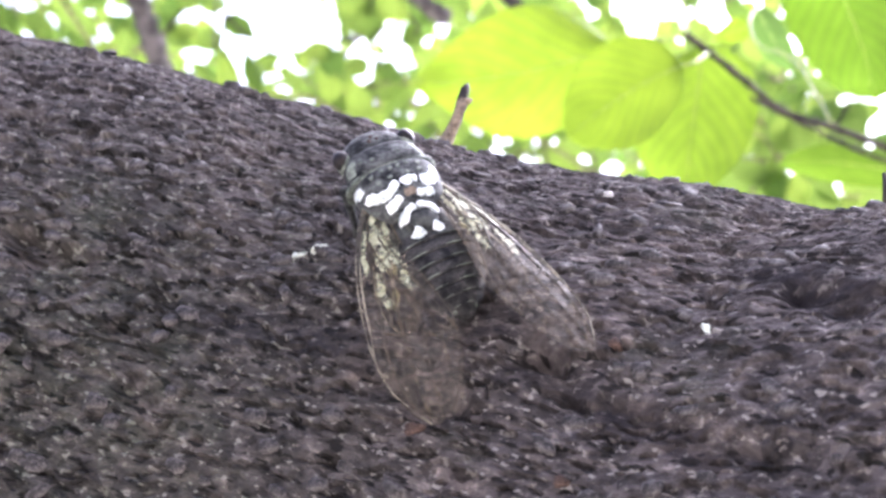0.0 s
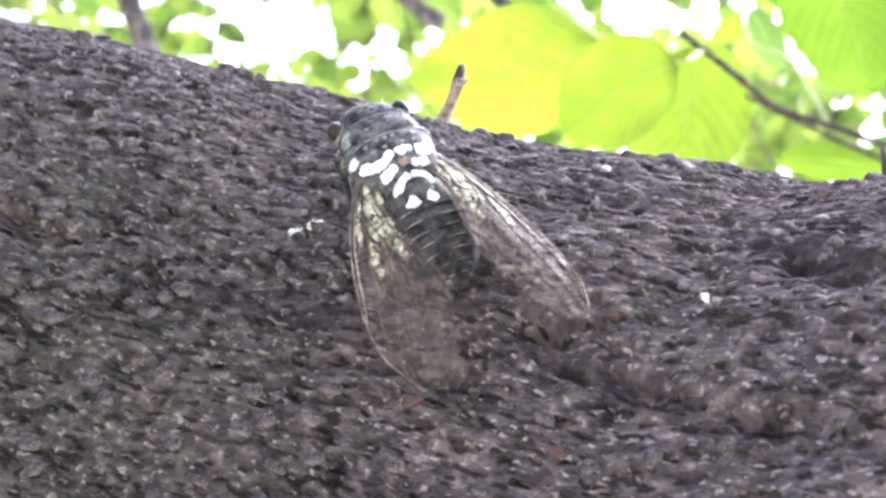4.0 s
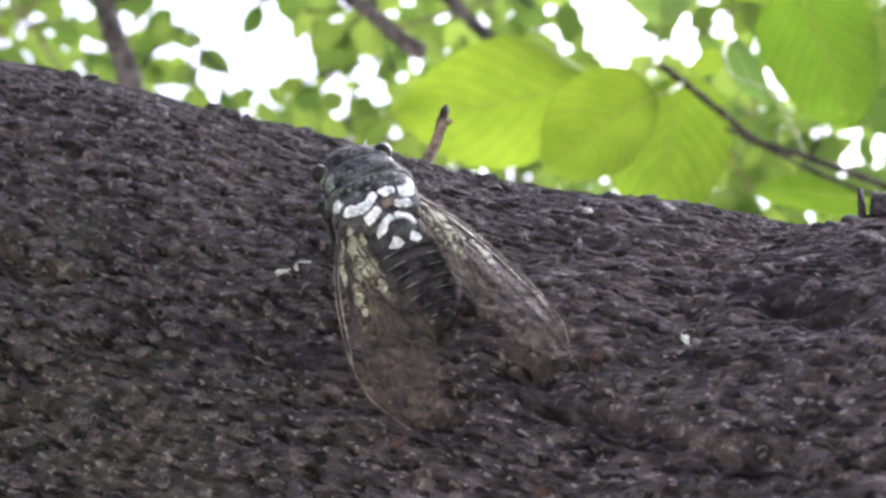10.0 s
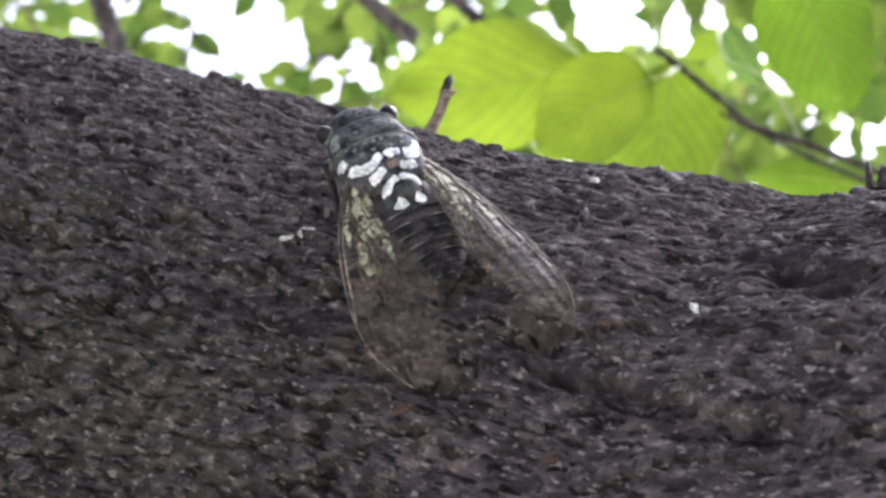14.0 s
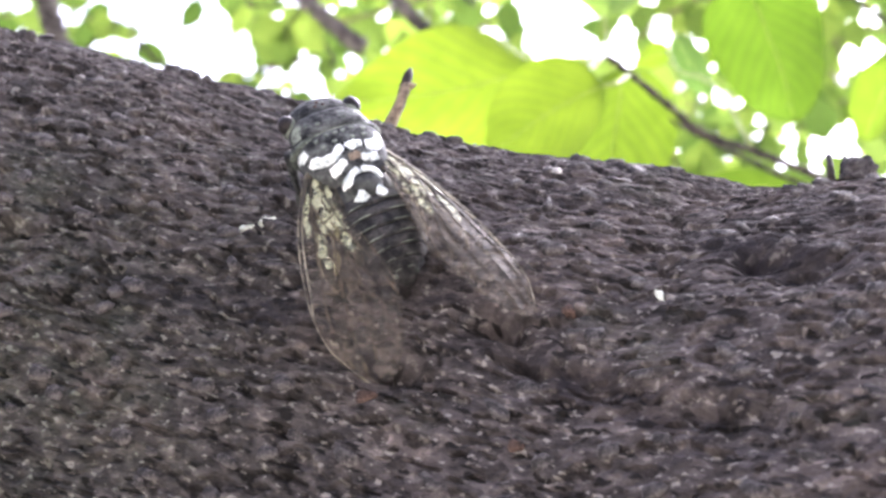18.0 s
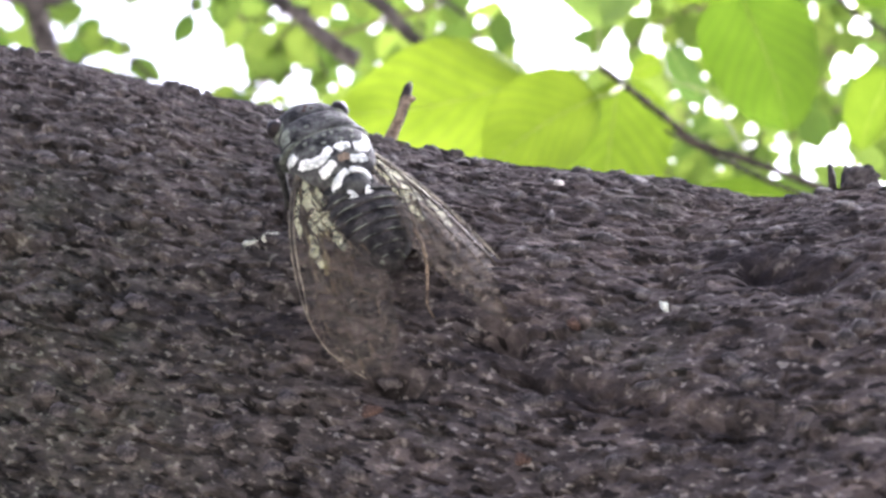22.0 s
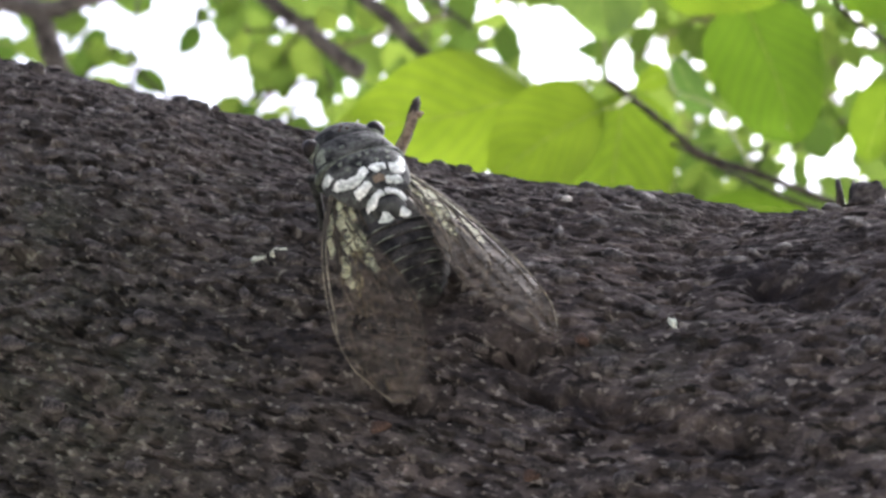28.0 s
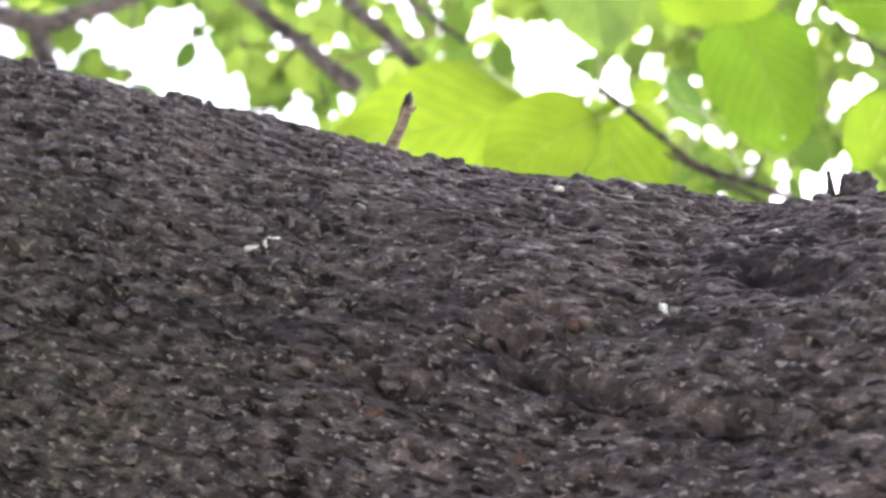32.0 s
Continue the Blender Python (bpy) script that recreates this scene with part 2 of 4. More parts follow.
def make_leaf(name, base, through_col, share=0.6):
    """A thin leaf that lets light through, with midrib and side veins drawn from its own length and width."""
    m, t, b = shader(name, 0.62, spec=0.12)
    uv = t.nodes.new("ShaderNodeUVMap").outputs["UV"]
    sep = t.nodes.new("ShaderNodeSeparateXYZ")
    t.links.new(uv, sep.inputs[0])

    def calc(op, a, c=None):
        n = t.nodes.new("ShaderNodeMath")
        n.operation = op
        for i, v in enumerate((a, c)):
            if v is None:
                continue
            if isinstance(v, (int, float)):
                n.inputs[i].default_value = v
            else:
                t.links.new(v, n.inputs[i])
        return n.outputs[0]

    across = calc("ABSOLUTE", sep.outputs["X"])
    lean = calc("SUBTRACT", sep.outputs["Y"], calc("MULTIPLY", across, 0.42))
    veins = calc("ABSOLUTE", calc("SUBTRACT", calc("FRACT", calc("MULTIPLY", lean, 9.0)), 0.5))
    side = ramp(t, veins, (0.0, (1, 1, 1)), (0.26, (0, 0, 0)))
    rib = ramp(t, across, (0.0, (1, 1, 1)), (0.035, (0, 0, 0)))
    line = mix(t, 1.0, side, rib, "LIGHTEN")
    co = t.nodes.new("ShaderNodeTexCoord").outputs["Object"]
    mottle = ramp(t, noise_of(t, co, 90, 4, 0.6), (0.3, (0.78, 0.80, 0.7)), (0.7, (1.12, 1.08, 1.0)))
    info = t.nodes.new("ShaderNodeObjectInfo")
    vary = ramp(t, info.outputs["Random"], (0.0, (0.52, 0.62, 0.6)), (0.6, (0.95, 0.95, 0.9)), (1.0, (1.35, 1.28, 1.1)))
    tint = mix(t, 1.0, mottle, vary, "MULTIPLY")
    col = mix(t, 1.0, mix(t, line, base, tuple(min(1, 1.35 * c + 0.02) for c in base)), tint, "MULTIPLY")
    glow = mix(t, 1.0, mix(t, line, through_col, tuple(0.62 * c for c in through_col)), tint, "MULTIPLY")
    t.links.new(col, b.inputs["Base Color"])
    bumped(t, b, side, 0.35, 0.0004)
    tr = node(t, "ShaderNodeBsdfTranslucent")
    t.links.new(glow, tr.inputs["Color"])
    mx = node(t, "ShaderNodeMixShader", Fac=share)
    out = t.nodes["Material Output"]
    t.links.new(b.outputs[0], mx.inputs[1])
    t.links.new(tr.outputs[0], mx.inputs[2])
    t.links.new(mx.outputs[0], out.inputs["Surface"])
    return m


def make_wing(name, dark, light, least, most):
    """A thin membrane, see-through in part, with a satin sheen."""
    m, t, b = shader(name, 0.58, spec=0.22)
    co = t.nodes.new("ShaderNodeTexCoord").outputs["Object"]
    col = ramp(t, noise_of(t, co, 1100, 3), (0.35, dark), (0.65, light))
    t.links.new(col, b.inputs["Base Color"])
    clear = node(t, "ShaderNodeBsdfTransparent", Color=(0.92, 0.88, 0.79, 1))
    mx = node(t, "ShaderNodeMixShader")
    share = ramp(t, noise_of(t, co, 620, 4, 0.7), (0.36, (least,) * 3), (0.64, (most,) * 3))
    t.links.new(share, mx.inputs["Fac"])
    t.links.new(clear.outputs[0], mx.inputs[1])
    t.links.new(b.outputs[0], mx.inputs[2])
    t.links.new(mx.outputs[0], t.nodes["Material Output"].inputs["Surface"])
    bumped(t, b, noise_of(t, co, 900, 2), 0.4, 0.0002)
    return m


BARK = make_bark()
TWIG = make_plain("twig_bark", (0.055, 0.041, 0.029), (0.20, 0.155, 0.105), 420, 0.85, 0.2, 0.6, 0.0004)
DARK_TWIG = make_plain("dark_twig_bark", (0.012, 0.010, 0.009), (0.055, 0.045, 0.036), 420, 0.85, 0.2, 0.6, 0.0004)
BRANCH = make_plain("branch_bark", (0.030, 0.027, 0.025), (0.105, 0.094, 0.086), 90, 0.9, 0.2, 0.7, 0.002)
TIP = make_plain("charred_tip", (0.012, 0.010, 0.009), (0.035, 0.028, 0.022), 800, 0.8, 0.2)
PETIOLE = make_plain("petiole_green", (0.13, 0.18, 0.035), (0.25, 0.28, 0.07), 300, 0.6)
LICHEN = make_plain("pale_lichen", (0.42, 0.46, 0.38), (0.68, 0.70, 0.60), 900, 0.9, 0.2)
CHIP = make_plain("pale_wood_chip", (0.22, 0.20, 0.17), (0.48, 0.46, 0.41), 1200, 0.85, 0.2)
RUST = make_plain("rust_bark", (0.038, 0.025, 0.020), (0.076, 0.049, 0.038), 900, 0.9, 0.2)
FLAKE = make_plain("flake_bark", (0.022, 0.0194, 0.0184), (0.078, 0.069, 0.064), 900, 0.9, 0.25, 0.5)
LEAF_NEAR = make_leaf("leaf_near", (0.075, 0.13, 0.010), (0.163, 0.247, 0.016), 0.62)
LEAF_PALE = make_leaf("leaf_pale", (0.09, 0.15, 0.040), (0.195, 0.285, 0.056), 0.58)
LEAF_FAR = make_leaf("leaf_far", (0.075, 0.13, 0.028), (0.240, 0.345, 0.060), 0.64)
SHELL = make_plain("body_shell", (0.006, 0.006, 0.006), (0.042, 0.044, 0.038), 700, 0.68, 0.22, 0.5, 0.0002)
GREEN_SHELL = make_plain("mottled_green_shell", (0.009, 0.009, 0.009), (0.070, 0.073, 0.068), 520, 0.75, 0.12, 0.5, 0.0002)
BELLY = make_plain("dark_abdomen", (0.005, 0.0048, 0.005), (0.032, 0.030, 0.028), 640, 0.75, 0.14, 0.6, 0.0003)
WAX = make_plain("white_bloom", (0.34, 0.37, 0.34), (0.66, 0.68, 0.64), 700, 0.75, 0.3)
BUFF = make_plain("buff_patch", (0.13, 0.125, 0.065), (0.37, 0.37, 0.225), 600, 0.6, 0.3)
EYE = make_plain("eye_black", (0.006, 0.005, 0.005), (0.02, 0.016, 0.014), 900, 0.45, 0.12, 0.05)
VEIN = make_plain("wing_vein", (0.012, 0.010, 0.007), (0.055, 0.044, 0.026), 500, 0.7, 0.15)
VEIN_PALE = make_plain("pale_wing_vein", (0.050, 0.043, 0.030), (0.19, 0.168, 0.118), 420, 0.65, 0.2)
MEMBRANE = make_wing("wing_membrane", (0.070, 0.056, 0.043), (0.195, 0.162, 0.125), 0.09, 0.36)
CELL = make_wing("pale_wing_cell", (0.20, 0.20, 0.11), (0.42, 0.425, 0.27), 0.26, 0.78)
RIM = make_plain("grey_green_rim", (0.035, 0.041, 0.032), (0.14, 0.155, 0.122), 600, 0.7, 0.2)
SOIL = make_plain("forest_floor", (0.26, 0.245, 0.20), (0.50, 0.47, 0.40), 9, 0.95, 0.2, 0.8, 0.02)

# ---- ground: unseen forest floor far below the limb, kept pale to bounce light up ----
count = 81
gx = np.sign(np.linspace(-1, 1, count)) * np.abs(np.linspace(-1, 1, count)) ** 3 * 400
GX, GY = np.meshgrid(gx, gx, indexing="ij")
GZ = 0.05 * lattice(GX * 0.8 + 100, GY * 0.8 + 100, 3)
ground = new("ground", grid_mesh("ground", np.stack([GX, GY, GZ], -1)))
ground.data.materials.append(SOIL)
tagged(ground, "unseen forest floor, pale to bounce light up to the limb", "ground", kind="structure")

# ---- the limb ----
AXIS = Vector((0.8653, -0.1810, -0.4675)).normalized()
ORIGIN = Vector((0.0, 0.2095, 1.7466))
FACE = Vector((-0.3962, -0.8183, -0.4165)).normalized()
FACE = (FACE - FACE.dot(AXIS) * AXIS).normalized()
RISE = FACE.cross(AXIS).normalized()
GIRTH = 0.0566


def swell(u):
    """The limb's radius along its length."""
    return GIRTH + (u + 0.017) ** 2 / (1 + ((u + 0.017) / 0.08) ** 2) - 0.0016 + 0.24 * np.clip(u - 0.036, 0, 0.05)


def shingles(x, y, seed):
    """Overlapping scales one cell wide: the height of the scale that lies there, proud at its lower edge, and how near its rim is."""
    rng = np.random.RandomState(seed)
    jx, jy, tall = rng.uniform(0.1, 0.9, (128, 128)), rng.uniform(0.1, 0.9, (128, 128)), rng.uniform(0, 1, (128, 128))
    ix, iy = np.floor(x).astype(int), np.floor(y).astype(int)
    first = np.full(np.shape(x), 9.0)
    second = np.full(np.shape(x), 9.0)
    height = np.zeros(np.shape(x))
    for dx in (-1, 0, 1):
        for dy in (-1, 0, 1):
            cx, cy = (ix + dx) % 128, (iy + dy) % 128
            ox, oy = ix + dx + jx[cx, cy] - x, iy + dy + jy[cx, cy] - y
            d = np.hypot(ox, oy)
            near = d < first
            second = np.where(near, first, np.minimum(second, d))
            height = np.where(near, tall[cx, cy] + 0.45 * np.clip(oy, -0.7, 0.7) + (jx[cx, cy] - 0.5) * ox, height)
            first = np.where(near, d, first)
    return height, np.clip((second - first) / 0.22, 0, 1)


def relief(u, s):
    """Height of the bark over the round limb: lumps, flaky scales and cracks, drawn out along the limb."""
    su, ss = u + 3.0, s + 3.0
    h = 0.0009 * lattice(su / 0.019, ss / 0.012, 11) + 0.00034 * lattice(su / 0.0075, ss / 0.0046, 12) + 0.00022 * lattice(su / 0.0030, ss / 0.0021, 22)
    wx = 0.0013 * lattice(su / 0.0035, ss / 0.0035, 13) + 0.0005 * lattice(su / 0.0012, ss / 0.0012, 19)
    wy = 0.0008 * lattice(su / 0.0030, ss / 0.0030, 14) + 0.0004 * lattice(su / 0.0011, ss / 0.0011, 20)
    big, rim = shingles((su + wx) / 0.0036, (ss + wy) / 0.0016, 15)
    h = h + 0.00020 * big - 0.00010 * (1 - rim)
    small, rim = shingles((su + wx) / 0.0018, (ss + wy) / 0.00085, 16)
    h = h + 0.00015 * small - 0.00007 * (1 - rim)
    h = h + 0.00013 * lattice(su / 0.0008, ss / 0.0005, 18)
    slit = lattice((su + 0.6 * wx) / 0.0026, (ss + 0.6 * wy) / 0.00062, 17)
    h = h - 0.0007 * np.clip(slit - 0.46, 0, 0.12) / 0.12
    crack = lattice((su + 1.5 * wx) / 0.0052, (ss + 1.5 * wy) / 0.0013, 27)
    return h - 0.0007 * np.clip(crack - 0.56, 0, 0.14) / 0.14


def hollows(u, deg):
    """The larger dents that run along the limb, steep under their upper lip."""
    out = 0
    ripple = 1.0 * lattice((u + 3) / 0.0032, deg / 2.4 + 90, 31) + 0.5 * lattice((u + 3) / 0.0012, deg / 1.0 + 90, 32)
    ragged = np.clip(0.85 + 0.9 * lattice((u + 3) / 0.0045, deg / 3.0 + 90, 33), 0, 1.5)
    for cu, cd, wu, wd, tilt, depth in ((0.0110, 18.5, 0.007, 2.4, 0.0, 0.0030), (0.0240, 26.5, 0.004, 2.6, 0.0, 0.0026), (0.0470, 41.8, 0.0085, 2.6, -250.0, 0.0028), (0.0450, 21.2, 0.0150, 2.3, -80.0, 0.0028), (0.0390, 58.9, 0.003, 1.6, 0.0, 0.0022), (-0.045, 24.0, 0.008, 2.2, -60.0, 0.0022), (-0.060, 44.0, 0.006, 1.8, -40.0, 0.0018)):
        du, dd = u - cu, deg + ripple - cd - tilt * (u - cu)
        wide = np.where(dd > 0, 0.55 * wd, 1.5 * wd)
        out = out - depth * ragged * np.exp(-(du / wu) ** 2 - (dd / wide) ** 2)
    return out


def on_limb(u, deg, h=0.0):
    """A place on the limb: u metres along it, deg degrees up round it from the side that faces the camera, h over the bark."""
    a = radians(deg)
    rise = float(swell(u)) + h
    return ORIGIN + AXIS * u + rise * (math.cos(a) * FACE + math.sin(a) * RISE)


def limb_pose(u, deg, h=0.0, heading=0.0):
    """Stands a thing on the bark: z outwards, y up round the limb turned by heading degrees."""
    a = radians(deg)
    out = math.cos(a) * FACE + math.sin(a) * RISE
    up = -math.sin(a) * FACE + math.cos(a) * RISE
    right = up.cross(out)
    m = Matrix((right, up, out)).transposed().to_4x4()
    m.translation = on_limb(u, deg, h)
    return m @ Matrix.Rotation(radians(heading), 4, "Z")


limb = tagged(new("tree_limb"), "thick sloping tree limb with dark, rough, flaky bark", "tree limb")
us = np.concatenate([-0.11 - 2.3 * np.linspace(1, 0, 110)[:-1] ** 2, np.arange(-0.11, 0.088, 0.00024), 0.088 + 3.9 * np.linspace(0, 1, 150)[1:] ** 2])
degs = np.concatenate([np.arange(-34, 108, 0.24), np.linspace(108, 326, 70)[:-1]])
UU, DD = np.meshgrid(us, degs, indexing="ij")
SS = np.radians(DD) * GIRTH
H = relief(UU, SS) + hollows(UU, DD)
RR = (swell(UU) + H) * np.clip((UU + 2.42) / 1.6, 0.01, 1.0) ** 0.7 * (1 + 0.30 * np.clip(UU - 0.5, 0, 4))
A = np.radians(DD)
pts = np.array(ORIGIN) + UU[..., None] * np.array(AXIS) + RR[..., None] * (np.cos(A)[..., None] * np.array(FACE) + np.sin(A)[..., None] * np.array(RISE))
bark_mesh = grid_mesh("bark", pts, closed=True, uv=np.stack([UU, SS], -1))
bark_mesh.polygons.foreach_set("use_smooth", np.zeros(len(bark_mesh.polygons), dtype=bool))
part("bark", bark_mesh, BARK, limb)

# ---- on the limb: spur twig, snag, knots, loose flakes, lichen ----
base = on_limb(-0.0190, 80.0, -0.001)
spur_line = spline([base, base + Vector((0.0010, -0.0012, 0.0022)), base + Vector((0.0022, -0.0026, 0.0048)), base + Vector((0.0026, -0.0030, 0.0068)), base + Vector((0.0033, -0.0040, 0.0092))], 14)
spur = part("spur_twig", tube_mesh("spur_twig", spur_line[:11], [0.0013, 0.00105, 0.00088, 0.00080, 0.00077, 0.00074, 0.00074, 0.00074, 0.00084, 0.00086, 0.0007], 10, 0.12, 4), TWIG, limb, "short pale brown spur twig")
part("twig_tip", tube_mesh("twig_tip", spur_line[9:], [0.00080, 0.00086, 0.00070, 0.00060, 0.0002], 9, 0.14, 5), TIP, spur, "blackened dry twig tip")

nub = spur_line[9]
part("bud_scar", tube_mesh("bud_scar", [nub, nub + Vector((0.0009, -0.0003, 0.0002)), nub + Vector((0.0015, -0.0004, 0.0004))], [0.0006, 0.0005, 0.0002], 8, 0.15, 6), TWIG, spur, "small bud scar on the spur twig")

snag_base = on_limb(0.0464, 77.0, -0.0008)
snag = part("snag", tube_mesh("snag", spline([snag_base, snag_base + Vector((0.0002, -0.0006, 0.0016)), snag_base + Vector((0.0004, -0.0010, 0.0030))], 7), [0.0030, 0.0027, 0.0024, 0.0023, 0.0024, 0.0022, 0.0019], 18, 0.20, 8), FLAKE, limb, "broken-off stub of a side branch")
for dx, high in ((-0.0013, 0.0022), (0.0003, 0.0014), (0.0014, 0.0018)):
    foot = snag_base + Vector((dx, -0.0008, 0.0022))
    part("splinter", tube_mesh("splinter", [foot, foot + Vector((0.0001, -0.0003, 0.6 * high)), foot + Vector((0.0002, -0.0004, high))], [0.0007, 0.0005, 0.0001], 7, 0.2, 3), FLAKE, snag, "jagged splinter of the broken stub")
thorn_base = on_limb(0.0432, 78.0, -0.001)
part("spur_twig", tube_mesh("spur_twig", [thorn_base, thorn_base + Vector((0.0001, -0.0010, 0.003)), thorn_base + Vector((0.0001, -0.0016, 0.0050))], [0.0006, 0.0005, 0.0003], 8, 0.1, 2), DARK_TWIG, limb)

rng = np.random.RandomState(21)
flake_meshes = []
for k in range(9):
    lx, ly, lz = rng.uniform(0.0009, 0.0019), rng.uniform(0.0005, 0.0010), rng.uniform(0.00022, 0.00045)
    m, n = 8, 3
    rows = [[(0, 0, lz)] * m]
    for ring, zz in ((0.55, 1.0), (0.95, 0.55), (1.0, -0.8)):
        row = []
        for i in range(m):
            w = 2 * math.pi * i / m
            r = ring * (1 + rng.uniform(-0.28, 0.28))
            row.append((lx * r * math.cos(w), ly * r * math.sin(w), lz * (zz + rng.uniform(-0.4, 0.4))))
        rows.append(row)
    flake_meshes.append(grid_mesh("bark_flake", np.array(rows), closed=True))
for k in range(280):
    u, d = rng.uniform(-0.085, 0.066), rng.uniform(-6, 80)
    me = flake_meshes[k % 9]
    s = math.radians(d) * GIRTH
    h = float(relief(np.array(u), np.array(s)) + hollows(np.array(u), np.array(float(d))))
    flake = part("bark_flake", me, FLAKE, limb)
    flake.matrix_local = limb_pose(u, d, h + 0.00005, rng.normal(0, 16)) @ pose(0, 0, 0, rng.normal(0, 14), rng.normal(0, 12), 0)


def crust(name, u, deg, lx, ly, material, label, heading=0.0, seed=0, height=0.0005):
    """A small uneven scale that lies on the bark."""
    rng = np.random.RandomState(seed)
    m = 16
    rows = [[(0, 0, height)] * m]
    edge = 1 + 0.20 * np.sin(np.arange(m) * 2 * math.pi / m * 3 + seed) + rng.uniform(-0.18, 0.18, m)
    for ring, zz in ((0.45, 1.0), (0.85, 0.8), (1.0, 0.1), (1.02, -2.0)):
        rows.append([(lx * ring * edge[i] * math.cos(2 * math.pi * i / m), ly * ring * edge[i] * math.sin(2 * math.pi * i / m), height * (zz + rng.uniform(-0.25, 0.25))) for i in range(m)])
    ob = part(name, grid_mesh(name, np.array(rows), closed=True), material, limb, label)
    h = float(relief(np.array(u), np.array(math.radians(deg) * GIRTH)) + hollows(np.array(u), np.array(float(deg))))
    ob.matrix_local = limb_pose(u, deg, h + 0.0002, heading)
    return ob


crust("lichen_scale", -0.0124, 33.0, 0.00105, 0.00027, LICHEN, "pale greenish wood sliver stuck in the bark", 30, 14, 0.0004)
crust("lichen_scale", -0.0105, 34.5, 0.00095, 0.00032, LICHEN, "pale greenish wood sliver stuck in the bark", 34, 15, 0.0004)
crust("lichen_scale", 0.0389, 33.9, 0.00085, 0.00032, LICHEN, "small white fleck on the bark", -40, 3, 0.0005)
crust("bark_knob", -0.0458, 70.0, 0.00150, 0.00060, FLAKE, "raised ledge of bark on the limb edge", 8, 31, 0.0007)
crust("bark_knob", -0.0430, 70.5, 0.00070, 0.00060, FLAKE, "raised ledge of bark on the limb edge", 0, 32, 0.0008)
crust("bark_knob", -0.0735, 69.5, 0.00150, 0.00110, FLAKE, "dark knob of bark on the limb edge", 0, 33, 0.0013)
crust("lichen_scale", 0.0155, 58.4, 0.00060, 0.00050, CHIP, "small pale fleck on the bark", 0, 4, 0.0004)
crust("lichen_scale", 0.0345, 27.1, 0.00110, 0.00110, FLAKE, "greyish bark scale", 0, 5, 0.0005)
crust("lichen_scale", 0.0244, 38.0, 0.00170, 0.00090, FLAKE, "pale grey bark scale", 0, 6, 0.0005)
crust("rust_scale", 0.0314, 13.2, 0.00090, 0.00055, RUST, "orange-brown bark scale", 0, 7, 0.0005)
crust("rust_scale", 0.0129, 14.5, 0.00110, 0.00070, RUST, "reddish bark scale", 20, 8, 0.0005)
crust("rust_scale", 0.0304, 29.7, 0.00080, 0.00050, RUST, "reddish bark scale", 0, 9, 0.0004)
crust("bark_knob", -0.0524, 75.9, 0.00150, 0.00110, FLAKE, "dark knob of bark on the limb edge", 0, 10, 0.0012)
crust("bark_knob", -0.0778, 68.4, 0.00160, 0.00100, FLAKE, "dark knob of bark on the limb edge", 0, 11, 0.0012)
crust("bark_knob", 0.0260, 69.7, 0.00120, 0.00090, FLAKE, "dark knob of bark on the limb edge", 0, 12, 0.001)
crust("bark_knob", 0.0140, 69.0, 0.00160, 0.00090, FLAKE, "dark knob of bark on the limb edge", 0, 13, 0.0009)
crust("bark_knob", -0.0050, 72.1, 0.00110, 0.00080, FLAKE, "dark knob of bark on the limb edge", 0, 14, 0.0009)
crust("bark_knob", -0.0617, 67.9, 0.00110, 0.00080, FLAKE, "dark knob of bark on the limb edge", 0, 15, 0.0008)
crust("lichen_scale", 0.0189, 48.8, 0.00050, 0.00150, FLAKE, "curled pale bark sliver", 20, 16, 0.0005)


# ---- the cicada ----
MM = 0.00079  # the animal's own millimetre: a smallish male
cicada = tagged(new("cicada"), "mottled grey-black cicada with white marks and clear wings", "cicada")


def loft(name, rings, sides=24, power=2.2):
    """A closed body from rings (y, half width, middle height, half height), in millimetres."""
    rows = []
    for y, hw, zc, hh in rings:
        row = []
        for k in range(sides):
            w = 2 * math.pi * k / sides
            c, s = math.cos(w), math.sin(w)
            row.append((hw * math.copysign(abs(c) ** (2 / power), c) * MM, y * MM, (zc + hh * math.copysign(abs(s) ** (2 / power), s)) * MM))
        rows.append(row)
    y0, y1 = rings[0], rings[-1]
    rows = [[(0, y0[0] * MM, y0[2] * MM)] * sides, *rows, [(0, y1[0] * MM, y1[2] * MM)] * sides]
    return grid_mesh(name, np.array(rows), closed=True)


def ball(name, x, y, z, rx, ry, rz, n=14):
    w, v = np.meshgrid(np.linspace(0, math.pi, n), np.linspace(0, 2 * math.pi, 2 * n, endpoint=False), indexing="ij")
    p = np.stack([x + rx * np.sin(w) * np.cos(v), y + ry * np.sin(w) * np.sin(v), z + rz * np.cos(w)], -1) * MM
    return grid_mesh(name, p, closed=True)


HEAD = [(18.7, 1.2, 4.7, 1.0), (18.2, 2.8, 5.0, 1.8), (17.3, 4.0, 5.2, 2.3), (16.2, 4.7, 5.4, 2.6), (15.0, 5.0, 5.5, 2.8), (13.9, 5.1, 5.5, 2.8)]
COLLAR = [(14.5, 5.0, 5.5, 2.8), (13.8, 5.5, 5.6, 3.1), (12.0, 5.9, 5.8, 3.5), (10.4, 6.3, 5.8, 3.7), (9.9, 6.4, 5.7, 3.6)]
